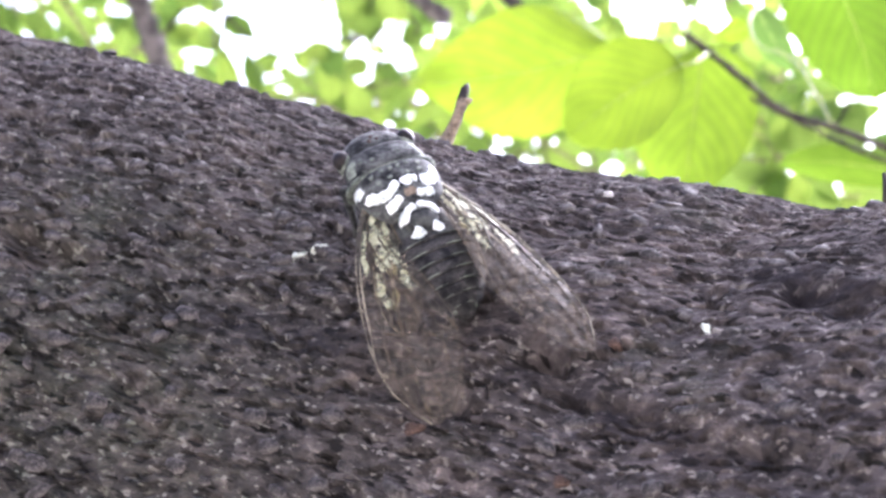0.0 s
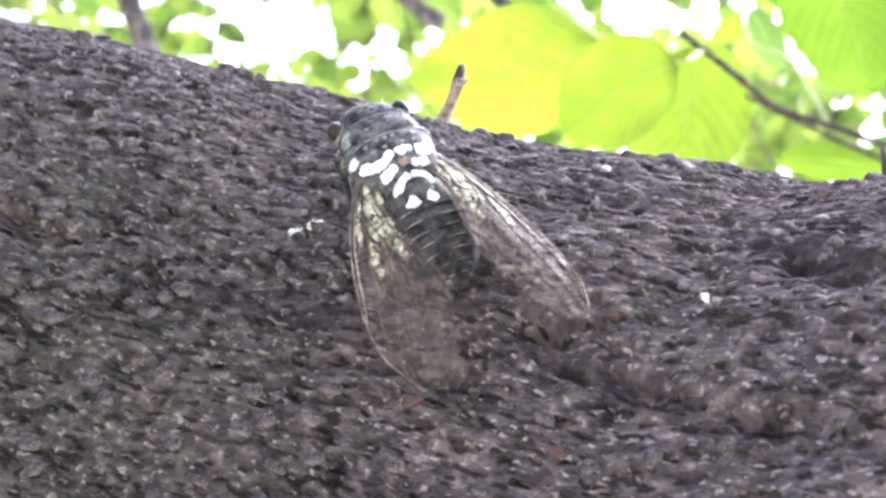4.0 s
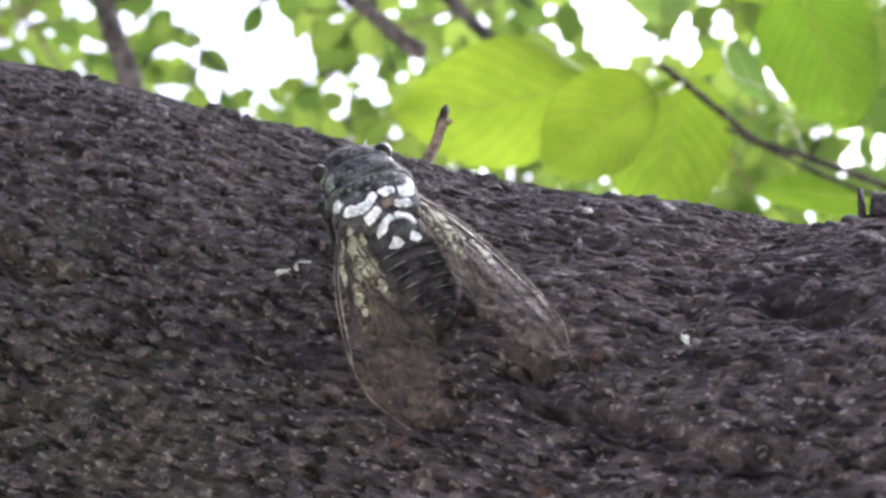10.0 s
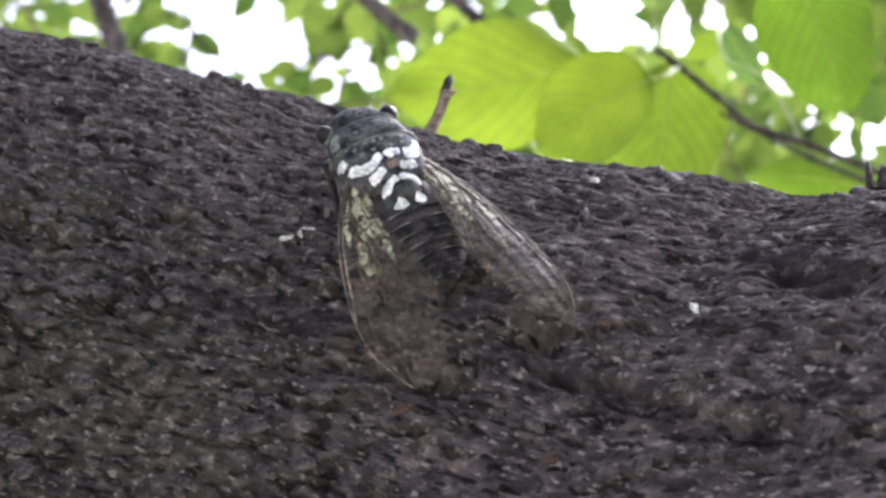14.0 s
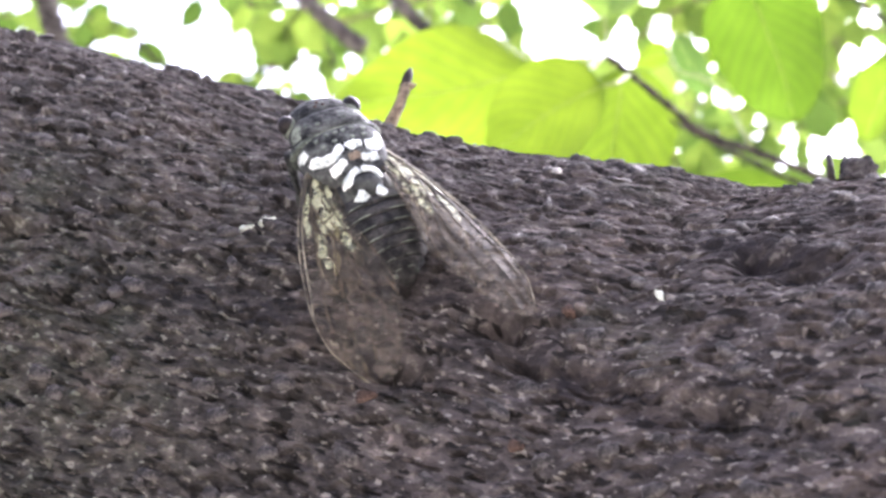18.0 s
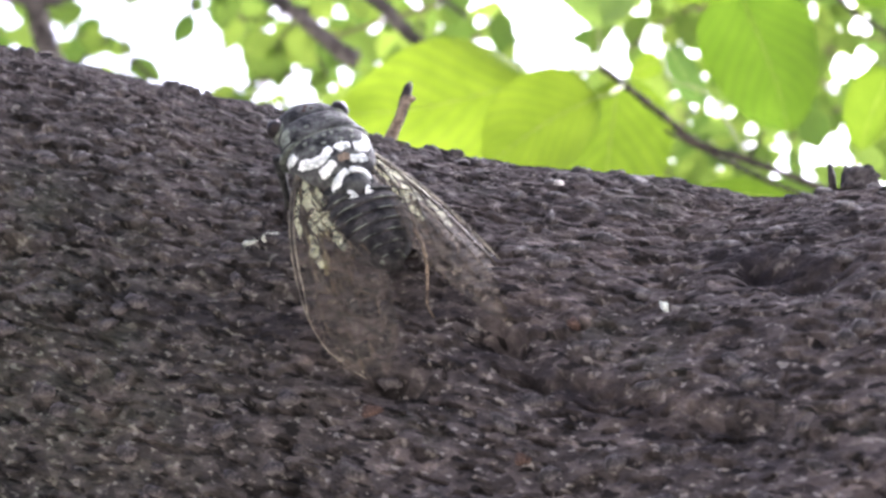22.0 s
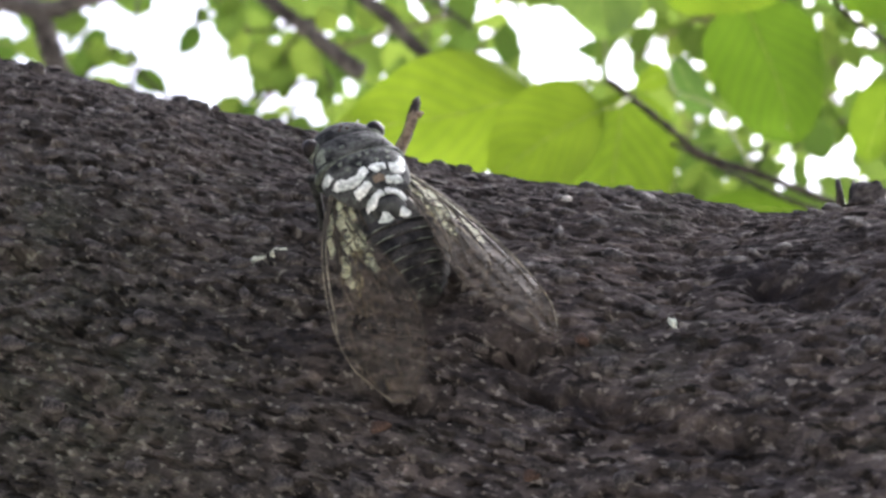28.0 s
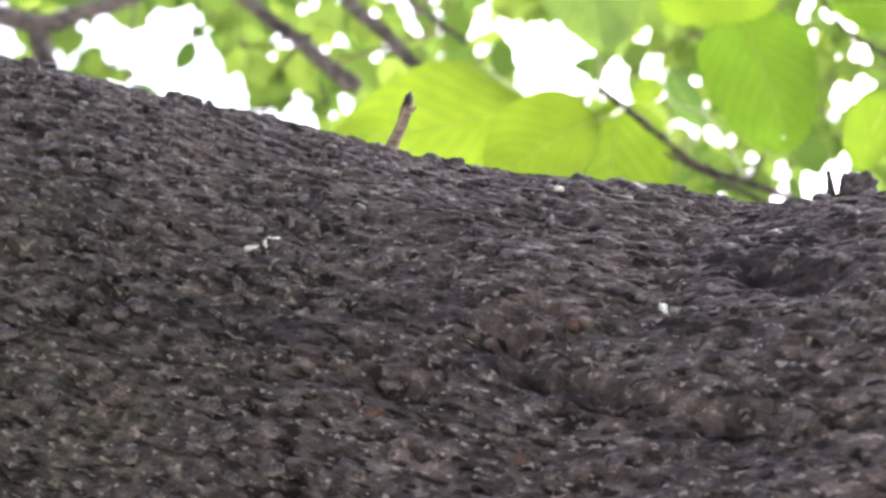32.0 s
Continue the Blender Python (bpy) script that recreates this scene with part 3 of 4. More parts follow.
BACK = [(9.6, 6.1, 5.8, 3.7), (8.6, 6.3, 5.9, 3.8), (7.0, 6.3, 5.9, 3.9), (5.0, 5.9, 5.9, 3.9), (3.2, 5.2, 5.9, 3.7), (1.8, 4.3, 5.8, 3.3), (0.9, 3.4, 6.4, 2.9), (0.0, 2.9, 7.2, 2.0), (-1.0, 2.9, 7.2, 1.9), (-2.2, 2.6, 7.0, 1.6), (-3.4, 2.4, 6.8, 1.5)]


def back_height(x, y):
    """Height of the back in millimetres, for the marks that lie on it."""
    rings = COLLAR[:-1] + BACK if y > BACK[0][0] else BACK
    for (ya, wa, za, ha), (yb, wb, zb, hb) in zip(rings, rings[1:]):
        if yb <= y <= ya:
            f = (ya - y) / (ya - yb)
            w, z, h = wa + (wb - wa) * f, za + (zb - za) * f, ha + (hb - ha) * f
            return z + h * max(0.0, 1 - abs(x / w) ** 2.2) ** (1 / 2.2)
    return 8.0


def marking(points, width, material=WAX, name="white_marking", lift=0.12, label="", seed=0):
    """A raised patch on the back along points (x, y), in millimetres, with an uneven rim."""
    rng = np.random.RandomState(seed)
    line = spline([(x, y, 0) for x, y in points], 11)
    rows = []
    for i, q in enumerate(line):
        d = (line[min(i + 1, 10)] - line[max(i - 1, 0)]).normalized()
        side = Vector((-d.y, d.x, 0))
        w = float(1.55 * width * (0.25 + 0.75 * min(1.0, 3.2 * math.sin(math.pi * (0.08 + 0.84 * i / 10)) ** 1.4)) * rng.uniform(0.80, 1.15))
        row = []
        for f, l in ((-1.05, -0.6), (-0.82, 0.8), (0.0, 1.2), (0.82, 0.8), (1.05, -0.6)):
            p = q + side * (f * w)
            row.append((p.x * MM, p.y * MM, (back_height(p.x, p.y) + lift * l) * MM))
        rows.append(row)
    return part(name, grid_mesh(name, np.array(rows)), material, cicada, label)


head = part("head", loft("head", HEAD, 28), GREEN_SHELL, cicada, "dark grey head with green mottling")
part("postclypeus", loft("postclypeus", [(19.3, 0.5, 4.2, 0.6), (19.0, 1.5, 4.3, 1.4), (18.0, 2.2, 4.4, 2.0), (16.8, 2.4, 4.4, 2.2)], 18), GREEN_SHELL, head)
for side in (-1, 1):
    eye = part("eye", ball("eye", side * 5.0, 15.3, 6.2, 1.35, 1.55, 1.45), EYE, cicada, "glossy black compound eye")
    part("eye_socket", ball("eye_socket", side * 4.6, 14.8, 5.7, 1.35, 1.85, 1.75, 12), RIM, eye, "grey-green rim behind the eye")
    part("antenna", tube_mesh("antenna", [Vector((side * 3.4, 18.0, 5.0)) * MM, Vector((side * 4.0, 19.2, 4.6)) * MM, Vector((side * 4.7, 20.4, 3.8)) * MM], [0.00016, 0.0001, 0.00005], 6), EYE, cicada)
for x, y in ((-0.6, 15.6), (0.6, 15.6), (0.0, 16.4)):
    part("ocellus", ball("ocellus", x, y, 8.15 if y < 16 else 7.95, 0.25, 0.25, 0.25, 7), RUST, head, "tiny reddish simple eye")
part("pronotum", loft("pronotum", COLLAR, 32), GREEN_SHELL, cicada, "dark grey-green mottled collar plate")
part("collar_rim", loft("collar_rim", [(10.5, 6.3, 5.7, 3.62), (10.1, 6.8, 5.5, 3.82), (9.5, 7.0, 5.5, 3.86), (9.2, 6.4, 5.6, 3.6)], 32), RIM, cicada, "greyish flared rim of the collar plate")
part("mesonotum", loft("mesonotum", BACK[:6] + [(1.0, 3.0, 5.7, 2.9)], 32), GREEN_SHELL, cicada, "dark grey humped back plate")
part("metanotum", loft("metanotum", [(2.4, 4.0, 5.2, 2.6), (1.2, 4.7, 5.2, 2.8), (-1.2, 4.9, 5.1, 2.7), (-3.0, 4.7, 5.0, 2.6)], 24), SHELL, cicada, "black ring behind the back plate")
part("scutellum", loft("scutellum", [(1.3, 1.7, 7.5, 1.3), (0.6, 2.5, 7.6, 1.65), (-0.6, 2.5, 7.5, 1.7), (-1.7, 1.7, 7.4, 1.4), (-2.4, 0.8, 7.2, 0.9)], 20), SHELL, cicada, "dark domed cross-shaped ridge")
part("waist", loft("waist", [(9.0, 4.6, 3.4, 2.4), (5.0, 5.2, 3.0, 2.7), (0.0, 4.8, 2.8, 2.5), (-3.0, 4.0, 2.8, 2.0)], 20), SHELL, cicada, "dark underside of the thorax")

# chalk-white marks: a ragged band across the back plate and an arch round the cross-shaped ridge
for k, (points, width) in enumerate((
    (((-5.4, 6.3), (-4.5, 5.3), (-3.5, 4.9), (-2.4, 5.0), (-1.5, 5.7), (-0.9, 6.3)), 0.50), (((-0.3, 5.5), (0.8, 5.9), (2.0, 5.7)), 0.48), (((2.4, 5.3), (3.4, 5.2), (4.6, 5.8)), 0.66),
    (((1.0, 3.5), (2.2, 3.2), (3.5, 3.4)), 0.44), (((-3.8, 2.9), (-2.6, 3.1), (-1.4, 3.7)), 0.46), (((4.6, 6.1), (5.0, 6.7), (5.4, 7.6)), 0.36), (((-5.6, 7.1), (-5.8, 7.8), (-5.8, 8.6)), 0.34),
)):
    marking(points, width, seed=k + 3, label="chalk-white waxy patch")
for side in (-1, 1):
    marking([(side * 0.1, 1.75), (side * 1.2, 1.5), (side * 2.1, 0.9), (side * 2.75, 0.0)], 0.40, seed=20 + side, label="chalk-white arm of the cross-shaped ridge")
    marking([(side * 0.9, -1.9), (side * 1.6, -2.4), (side * 2.3, -2.8)], 0.52, seed=24 + side, label="chalk-white arm of the cross-shaped ridge")
    marking([(side * 4.4, 13.3), (side * 5.1, 12.0), (side * 5.5, 10.6)], 0.42, RIM, "pale_rim", 0.05, seed=61 + side)
    for x, y, r in ((0.6, 8.8, 0.26), (1.9, 9.0, 0.24), (3.6, 8.6, 0.25), (1.3, 7.2, 0.24), (3.1, 7.2, 0.22), (2.0, 11.6, 0.24), (3.7, 12.2, 0.22)):
        marking([(side * x - 0.3, y), (side * x, y + 0.05), (side * x + 0.3, y - 0.05)], r, RIM, "pale_speck", 0.05, seed=int(10 * x + 7 * y + side))
    part("tymbal_cover", ball("tymbal_cover", side * 5.3, -3.0, 4.6, 1.3, 2.4, 1.7, 10), BUFF, cicada, "pale greenish buff plate beside the abdomen")
    part("wing_hinge", ball("wing_hinge", side * 5.3, 6.2, 6.2, 0.8, 1.7, 0.8, 9), TWIG, cicada, "tan wing hinge")
marking([(-0.7, 4.0), (0.3, 3.9), (1.0, 4.3)], 0.45, TWIG, "tan_patch", 0.04, "tan patch between the white marks", 9)

abdomen = part("abdomen", loft("abdomen", [(0.0, 4.6, 4.9, 2.6), (-4.0, 5.6, 4.7, 3.0), (-8.0, 5.1, 4.3, 2.8), (-11.0, 3.8, 3.9, 2.2), (-13.4, 2.1, 3.5, 1.4), (-15.0, 0.8, 3.2, 0.7)]), BELLY, cicada, "blackish ringed abdomen")
edges = [-1.6, -3.6, -5.5, -7.3, -9.0, -10.6, -12.1, -13.5]
widths = [5.2, 5.9, 6.0, 5.8, 5.3, 4.5, 3.4, 2.2]
for k in range(7):
    y0, y1, w0, w1 = edges[k], edges[k + 1], widths[k], widths[k + 1]
    h0, h1, z = 0.57 * w0, 0.57 * w1, 4.9 - 0.2 * k
    ring = part("abdomen_ring", loft("abdomen_ring", [(y0 + 0.1, w0 - 0.35, z, h0 - 0.3), (y0, w0 - 0.15, z, h0 - 0.1), (y0 - 0.5, w0, z, h0), (y1 + 0.35, w1 + 0.18, z - 0.1, h1 + 0.18), (y1, w1 + 0.15, z - 0.12, h1 + 0.14), (y1 - 0.12, w1 - 0.3, z - 0.12, h1 - 0.3)]), BELLY, abdomen)
    for x0, x1 in ((-0.75, -0.25), (0.15, 0.7)):
        line = [Vector((x * w1, y1 + 0.12, z - 0.12 + (h1 + 0.2) * (1 - abs(x) ** 2.2) ** (1 / 2.2))) * MM for x in np.linspace(x0 + 0.05 * math.sin(3 * k), x1, 6)]
        part("ring_edge", tube_mesh("ring_edge", line, np.array([0.03, 0.08, 0.11, 0.10, 0.08, 0.03]) * MM, 6), RIM, abdomen, "greyish rear edge of a ring")
for side in (-1, 1):
    part("white_fleck", ball("white_fleck", side * 1.6, -13.4, 4.1, 0.35, 0.8, 0.35, 8), RIM, abdomen, "pale fleck at the tail")


def wing_point(s, w, side, length, wide, bow):
    """A place on a wing in millimetres: s along it from the root, w across from the leading edge."""
    tip = math.sqrt(max(0.0, 1 - max(0.0, (s - 0.62) / 0.38) ** 2))
    full = min(1.0, 0.12 + 1.6 * s)
    width = wide * (0.9 * full + 0.1) * tip * (1 - 0.16 * max(0.0, s - 0.45))
    lead = bow * math.sin(math.pi * min(1, s) ** 0.8) - 0.42 * wide * (1 - tip)
    arch = 0.9 * math.sin(math.pi * w) * math.sin(math.pi * s)
    return Vector((side * (lead - w * width), -length * s, arch + 0.05 * math.sin(w * 21 + 7 * s) * min(1, 3 * s))) * MM


def wing(name, side, length, wide, bow, label):
    """A clear membrane with its net of veins and pale cells near the root."""
    n, m = 40, 20
    p = np.array([[wing_point(i / n, j / m, side, length, wide, bow) for j in range(m + 1)] for i in range(n + 1)])
    ob = part(name, grid_mesh(name, p), MEMBRANE, cicada, label)
    runs = [([(0, 0), (0.3, 0), (0.6, 0), (0.85, 0), (0.99, 0.15)], 0.14), ([(0, 0.10), (0.3, 0.07), (0.6, 0.05), (0.72, 0.0)], 0.20),
            ([(0, 0.25), (0.22, 0.26), (0.45, 0.22), (0.7, 0.16), (0.93, 0.14)], 0.19), ([(0.22, 0.26), (0.45, 0.42), (0.7, 0.38), (0.95, 0.36)], 0.15),
            ([(0.2, 0.30), (0.4, 0.60), (0.65, 0.60), (0.92, 0.58)], 0.15), ([(0.4, 0.60), (0.62, 0.80), (0.82, 0.80)], 0.13),
            ([(0, 0.5), (0.2, 0.66), (0.42, 0.82), (0.62, 0.94)], 0.16), ([(0, 0.9), (0.25, 0.97), (0.5, 0.97), (0.8, 0.95), (0.95, 0.85), (0.99, 0.5)], 0.10),
            ([(0.45, 0.22), (0.47, 0.42)], 0.17), ([(0.6, 0.18), (0.63, 0.40)], 0.17), ([(0.55, 0.41), (0.58, 0.60)], 0.14), ([(0.72, 0.38), (0.74, 0.60)], 0.13),
            ([(0.62, 0.60), (0.66, 0.80)], 0.12), ([(0.78, 0.16), (0.80, 0.38)], 0.11), ([(0.25, 0.7), (0.3, 0.45)], 0.15), ([(0.85, 0.37), (0.97, 0.30)], 0.10), ([(0.85, 0.59), (0.96, 0.70)], 0.10)]
    for k, (run, thick) in enumerate(runs):
        line = []
        for a, b in zip(run, run[1:]):
            for f in np.linspace(0, 1, 6)[:-1]:
                line.append(wing_point(a[0] + (b[0] - a[0]) * f, a[1] + (b[1] - a[1]) * f, side, length, wide, bow) + Vector((0, 0, 0.00005)))
        line.append(wing_point(*run[-1], side, length, wide, bow) + Vector((0, 0, 0.00005)))
        part("wing_vein", tube_mesh("wing_vein", line, np.linspace(0.95 * thick, 0.45 * thick, len(line)) * MM, 5), VEIN_PALE if k in (0, 1) else VEIN, ob)
    if name == "forewing":
        for s0, s1, w0, w1 in ((0.02, 0.115, 0.28, 0.58), (0.13, 0.225, 0.30, 0.52), (0.13, 0.22, 0.56, 0.78), (0.03, 0.12, 0.62, 0.92), (0.24, 0.34, 0.36, 0.58), (0.235, 0.33, 0.61, 0.80), (0.13, 0.34, 0.11, 0.21), (0.35, 0.50, 0.27, 0.38), (0.35, 0.43, 0.62, 0.76)):
            cell = np.array([[wing_point(s0 + (s1 - s0) * i / 6 + 0.012 * math.sin(1.7 * j), w0 + (w1 - w0) * (j / 4) + 0.03 * math.sin(1.4 * i), side, length, wide, bow) + Vector((0, 0, 0.00004)) for j in range(5)] for i in range(7)])
            part("wing_cell", grid_mesh("wing_cell", cell), CELL, ob, "pale yellow-green cell near the wing root")
    return ob


fore = {side: wing("forewing", side, 38.0, 12.6, 2.9, "long clear forewing with dark veins") for side in (-1, 1)}
hind = {side: wing("hindwing", side, 20.0, 6.5, 1.0, "short clear hindwing") for side in (-1, 1)}

for side in (-1, 1):
    for y, reach, back_y, foot_z in ((11.5, 4.2, 12.6, -7.2), (7.0, 7.4, 4.0, -4.4), (3.0, 6.2, -5.0, -1.6)):
        line = [(side * 3.0, y, 2.6), (side * 5.8, (y + back_y) / 2 + 0.6, 3.0), (side * reach, back_y, foot_z + 1.6), (side * (reach + 0.6), back_y - 1.4, foot_z)]
        part("leg", tube_mesh("leg", [Vector(q) * MM for q in line], [0.0006, 0.0007, 0.00042, 0.00026], 8), BUFF if y < 5 else SHELL, cicada, "thin jointed leg")
thorn = [(4.4, -5.0, 4.5), (4.9, -11.0, 6.2), (3.6, -16.0, 5.4), (1.4, -20.6, 4.2), (1.5, -22.6, 3.6)]
long_leg = part("leg", tube_mesh("leg", [Vector(q) * MM for q in spline(thorn, 13)], np.linspace(0.00028, 0.00011, 13), 7), TWIG, cicada, "long pale hind leg")

# ---- leaves ----
def leaf_mesh(name, length, width, n=20, m=10, teeth=0.0, curl=0.12, droop=0.15, fold=0.0, seed=0, point=1.0, holes=(), rib=False, full=0.72):
    """An oval pointed leaf with base at the origin, along y, its upper side towards z."""
    rng = np.random.RandomState(seed)
    s = np.linspace(0, 1, n + 1)
    shape = np.sin(np.pi * s ** 0.82) ** full * (1 - 0.35 * point * s ** 6)
    w = np.linspace(-1, 1, 2 * m + 1)
    S, Wd = np.meshgrid(s, w, indexing="ij")
    edge = 1 + teeth * np.where(np.arange(n + 1) % 2 == 0, 1, -1)[:, None] * (np.abs(Wd) > 0.97)
    X = Wd * (shape[:, None] * width / 2) * edge
    wave = 0.10 * width * np.sin(S * rng.uniform(5, 8) + rng.uniform(0, 6)) * Wd * np.abs(Wd)
    Z = curl * width * Wd ** 2 + fold * width * np.abs(Wd) - droop * length * S ** 2 + wave
    Z = Z + 0.006 * width * np.cos((S - np.abs(Wd) * 0.42) * 9 * 2 * np.pi) * np.abs(Wd)
    sway = 0.04 * length * np.sin(S * 3.0 + rng.uniform(0, 6))
    P = np.stack([X + sway, S * length, Z], -1)
    mesh = grid_mesh(name, P, uv=np.stack([Wd, S], -1))
    if holes:
        bm = bmesh.new()
        bm.from_mesh(mesh)
        bm.faces.ensure_lookup_table()
        gone = [bm.faces[int(hs * n) * 2 * m + int((hw + 1) * m) + k] for hs, hw in holes for k in (0, 1)]
        bmesh.ops.delete(bm, geom=gone, context="FACES")
        bm.to_mesh(mesh)
        bm.free()
    return (mesh, P[:, m]) if rib else mesh


def leaf_pose(foot, tip, out):
    """A pose with y from foot to tip and z turned towards out."""
    y = (Vector(tip) - Vector(foot)).normalized()
    z = Vector(out) - Vector(out).dot(y) * y
    z.normalize()
    m = Matrix((y.cross(z), y, z)).transposed().to_4x4()
    m.translation = foot
    return m


near = tagged(new("leafy_twig"), "dark twig with large backlit yellow-green oval leaves", "twig")
TOWARDS = Vector((0, -0.7071, -0.7071))
for foot, tip, broad, tilt, mat, shape in (
    ((0.0454, 0.4092, 2.0888), (-0.0223, 0.4045, 2.0652), 0.0430, (0.1, 0.1, 0.1), LEAF_NEAR, (0.06, 0.05, 0.02, 1)),
    ((0.0647, 0.3986, 2.0669), (0.0274, 0.4060, 2.0425), 0.0340, (0.0, -0.2, 0.1), LEAF_NEAR, (0.06, 0.04, 0.02, 2, (0.13, 0.35))),
    ((0.0728, 0.4186, 2.1007), (0.0704, 0.4488, 2.0563), 0.0420, (0.1, 0.0, 0.1), LEAF_NEAR, (0.08, 0.04, 0.02, 3)),
    ((0.1089, 0.3697, 2.0859), (0.1246, 0.4088, 2.0609), 0.0384, (0.0, 0.1, 0.0), LEAF_NEAR, (0.06, 0.04, 0.02, 4, (0.88, -0.15))),
    ((0.0805, 0.3578, 2.0765), (0.1182, 0.3520, 2.0753), 0.0235, (0.0, 0.3, -0.3), LEAF_NEAR, (0.12, 0.05, 0.05, 5)),
    ((0.0663, 0.3902, 2.1503), (0.0685, 0.4058, 2.1135), 0.0333, (0.0, 0.0, 0.1), LEAF_PALE, (0.1, 0.05, 0.06, 6)),
    ((0.1611, 0.3974, 2.0794), (0.1533, 0.4230, 2.0679), 0.0202, (0.0, 0.0, 0.1), LEAF_NEAR, (0.1, 0.05, 0.02, 7)),
    ((0.1477, 0.4568, 2.0766), (0.1013, 0.4506, 2.0757), 0.0143, (0.0, 0.2, 0.1), LEAF_NEAR, (0.1, 0.05, 0.02, 9)),
    ((0.1676, 0.3662, 2.0823), (0.1344, 0.3582, 2.0762), 0.0168, (0.0, 0.0, 0.1), LEAF_NEAR, (0.1, 0.05, 0.02, 8)),
    ((0.0963, 0.4403, 2.1356), (0.0853, 0.4499, 2.1401), 0.0092, (0.1, 0.0, 0.1), LEAF_NEAR, (0.1, 0.05, 0.02, 10)),
    ((0.1028, 0.4549, 2.1634), (0.1174, 0.4707, 2.1475), 0.0127, (0.0, 0.1, 0.1), LEAF_PALE, (0.1, 0.05, 0.02, 11)),
):
    size = (Vector(tip) - Vector(foot)).length
    mesh, centre = leaf_mesh("leaf", size, broad, 88, 12, 0.014, *shape[:4], 1.0 if shape[3] == 1 else 0.3, shape[4:], True, 0.72 if shape[3] == 1 else 0.54)
    ob = part("leaf", mesh, mat, near)
    ob.matrix_local = leaf_pose(foot, tip, -TOWARDS + Vector(tilt))
    part("midrib", tube_mesh("midrib", [Vector(q) - Vector((0, 0, 0.0001)) for q in centre[::4]], np.linspace(0.00024, 0.00006, len(centre[::4])), 6), PETIOLE, ob, "pale green midrib")
for line, r0, r1 in (
    (((0.0671, 0.4033, 2.0876), (0.0727, 0.4062, 2.0848), (0.0861, 0.4138, 2.0771), (0.0992, 0.4212, 2.0697), (0.1157, 0.4252, 2.0658), (0.1349, 0.4304, 2.0605), (0.1589, 0.4376, 2.0534)), 0.00125, 0.00120),
    (((0.0902, 0.4280, 2.0841), (0.1093, 0.4348, 2.0774), (0.1266, 0.4407, 2.0715), (0.1420, 0.4448, 2.0674), (0.1705, 0.4507, 2.0614)), 0.00070, 0.00095),
    (((0.1299, 0.3587, 2.0898), (0.1338, 0.3638, 2.0848), (0.1392, 0.3696, 2.0790), (0.1528, 0.3764, 2.0722), (0.1729, 0.3839, 2.0646)), 0.00070, 0.00085),
    (((0.1157, 0.4252, 2.0658), (0.1186, 0.4217, 2.0692), (0.1210, 0.4184, 2.0725)), 0.00060, 0.00055),
    (((0.0454, 0.4092, 2.0888), (0.0563, 0.4081, 2.0899), (0.0671, 0.4045, 2.0880)), 0.00049, 0.00060),
    (((0.0647, 0.3986, 2.0669), (0.0687, 0.3990, 2.0690), (0.0750, 0.4076, 2.0835)), 0.00047, 0.00060),
    (((0.0728, 0.4186, 2.1007), (0.0715, 0.4140, 2.0960), (0.0695, 0.4050, 2.0870)), 0.00047, 0.00060),
    (((0.0685, 0.4058, 2.1135), (0.0690, 0.4090, 2.1050), (0.0675, 0.4035, 2.0880)), 0.00040, 0.00049),
    (((0.1089, 0.3697, 2.0859), (0.1057, 0.3669, 2.0887), (0.1039, 0.3618, 2.0938)), 0.00047, 0.00049),
    (((0.0963, 0.4403, 2.1356), (0.0985, 0.4380, 2.1220), (0.1081, 0.4297, 2.1037), (0.1157, 0.4262, 2.0680)), 0.00040, 0.00049),
    (((0.1028, 0.4549, 2.1634), (0.0985, 0.4460, 2.1480), (0.0963, 0.4403, 2.1356)), 0.00040, 0.00049),
    (((0.1477, 0.4568, 2.0766), (0.1500, 0.4540, 2.0740), (0.1536, 0.4480, 2.0650)), 0.00040, 0.00049),
):
    count = 6 * len(line)
    part("twig", tube_mesh("twig", spline(line, count), np.linspace(r0, r1, count) * (1 + 0.16 * np.sin(np.arange(count) * 2.3)), 8, 0.12, 6), DARK_TWIG if r0 > 0.0005 else PETIOLE, near)

# ---- branches farther up ----
HOLDS = []
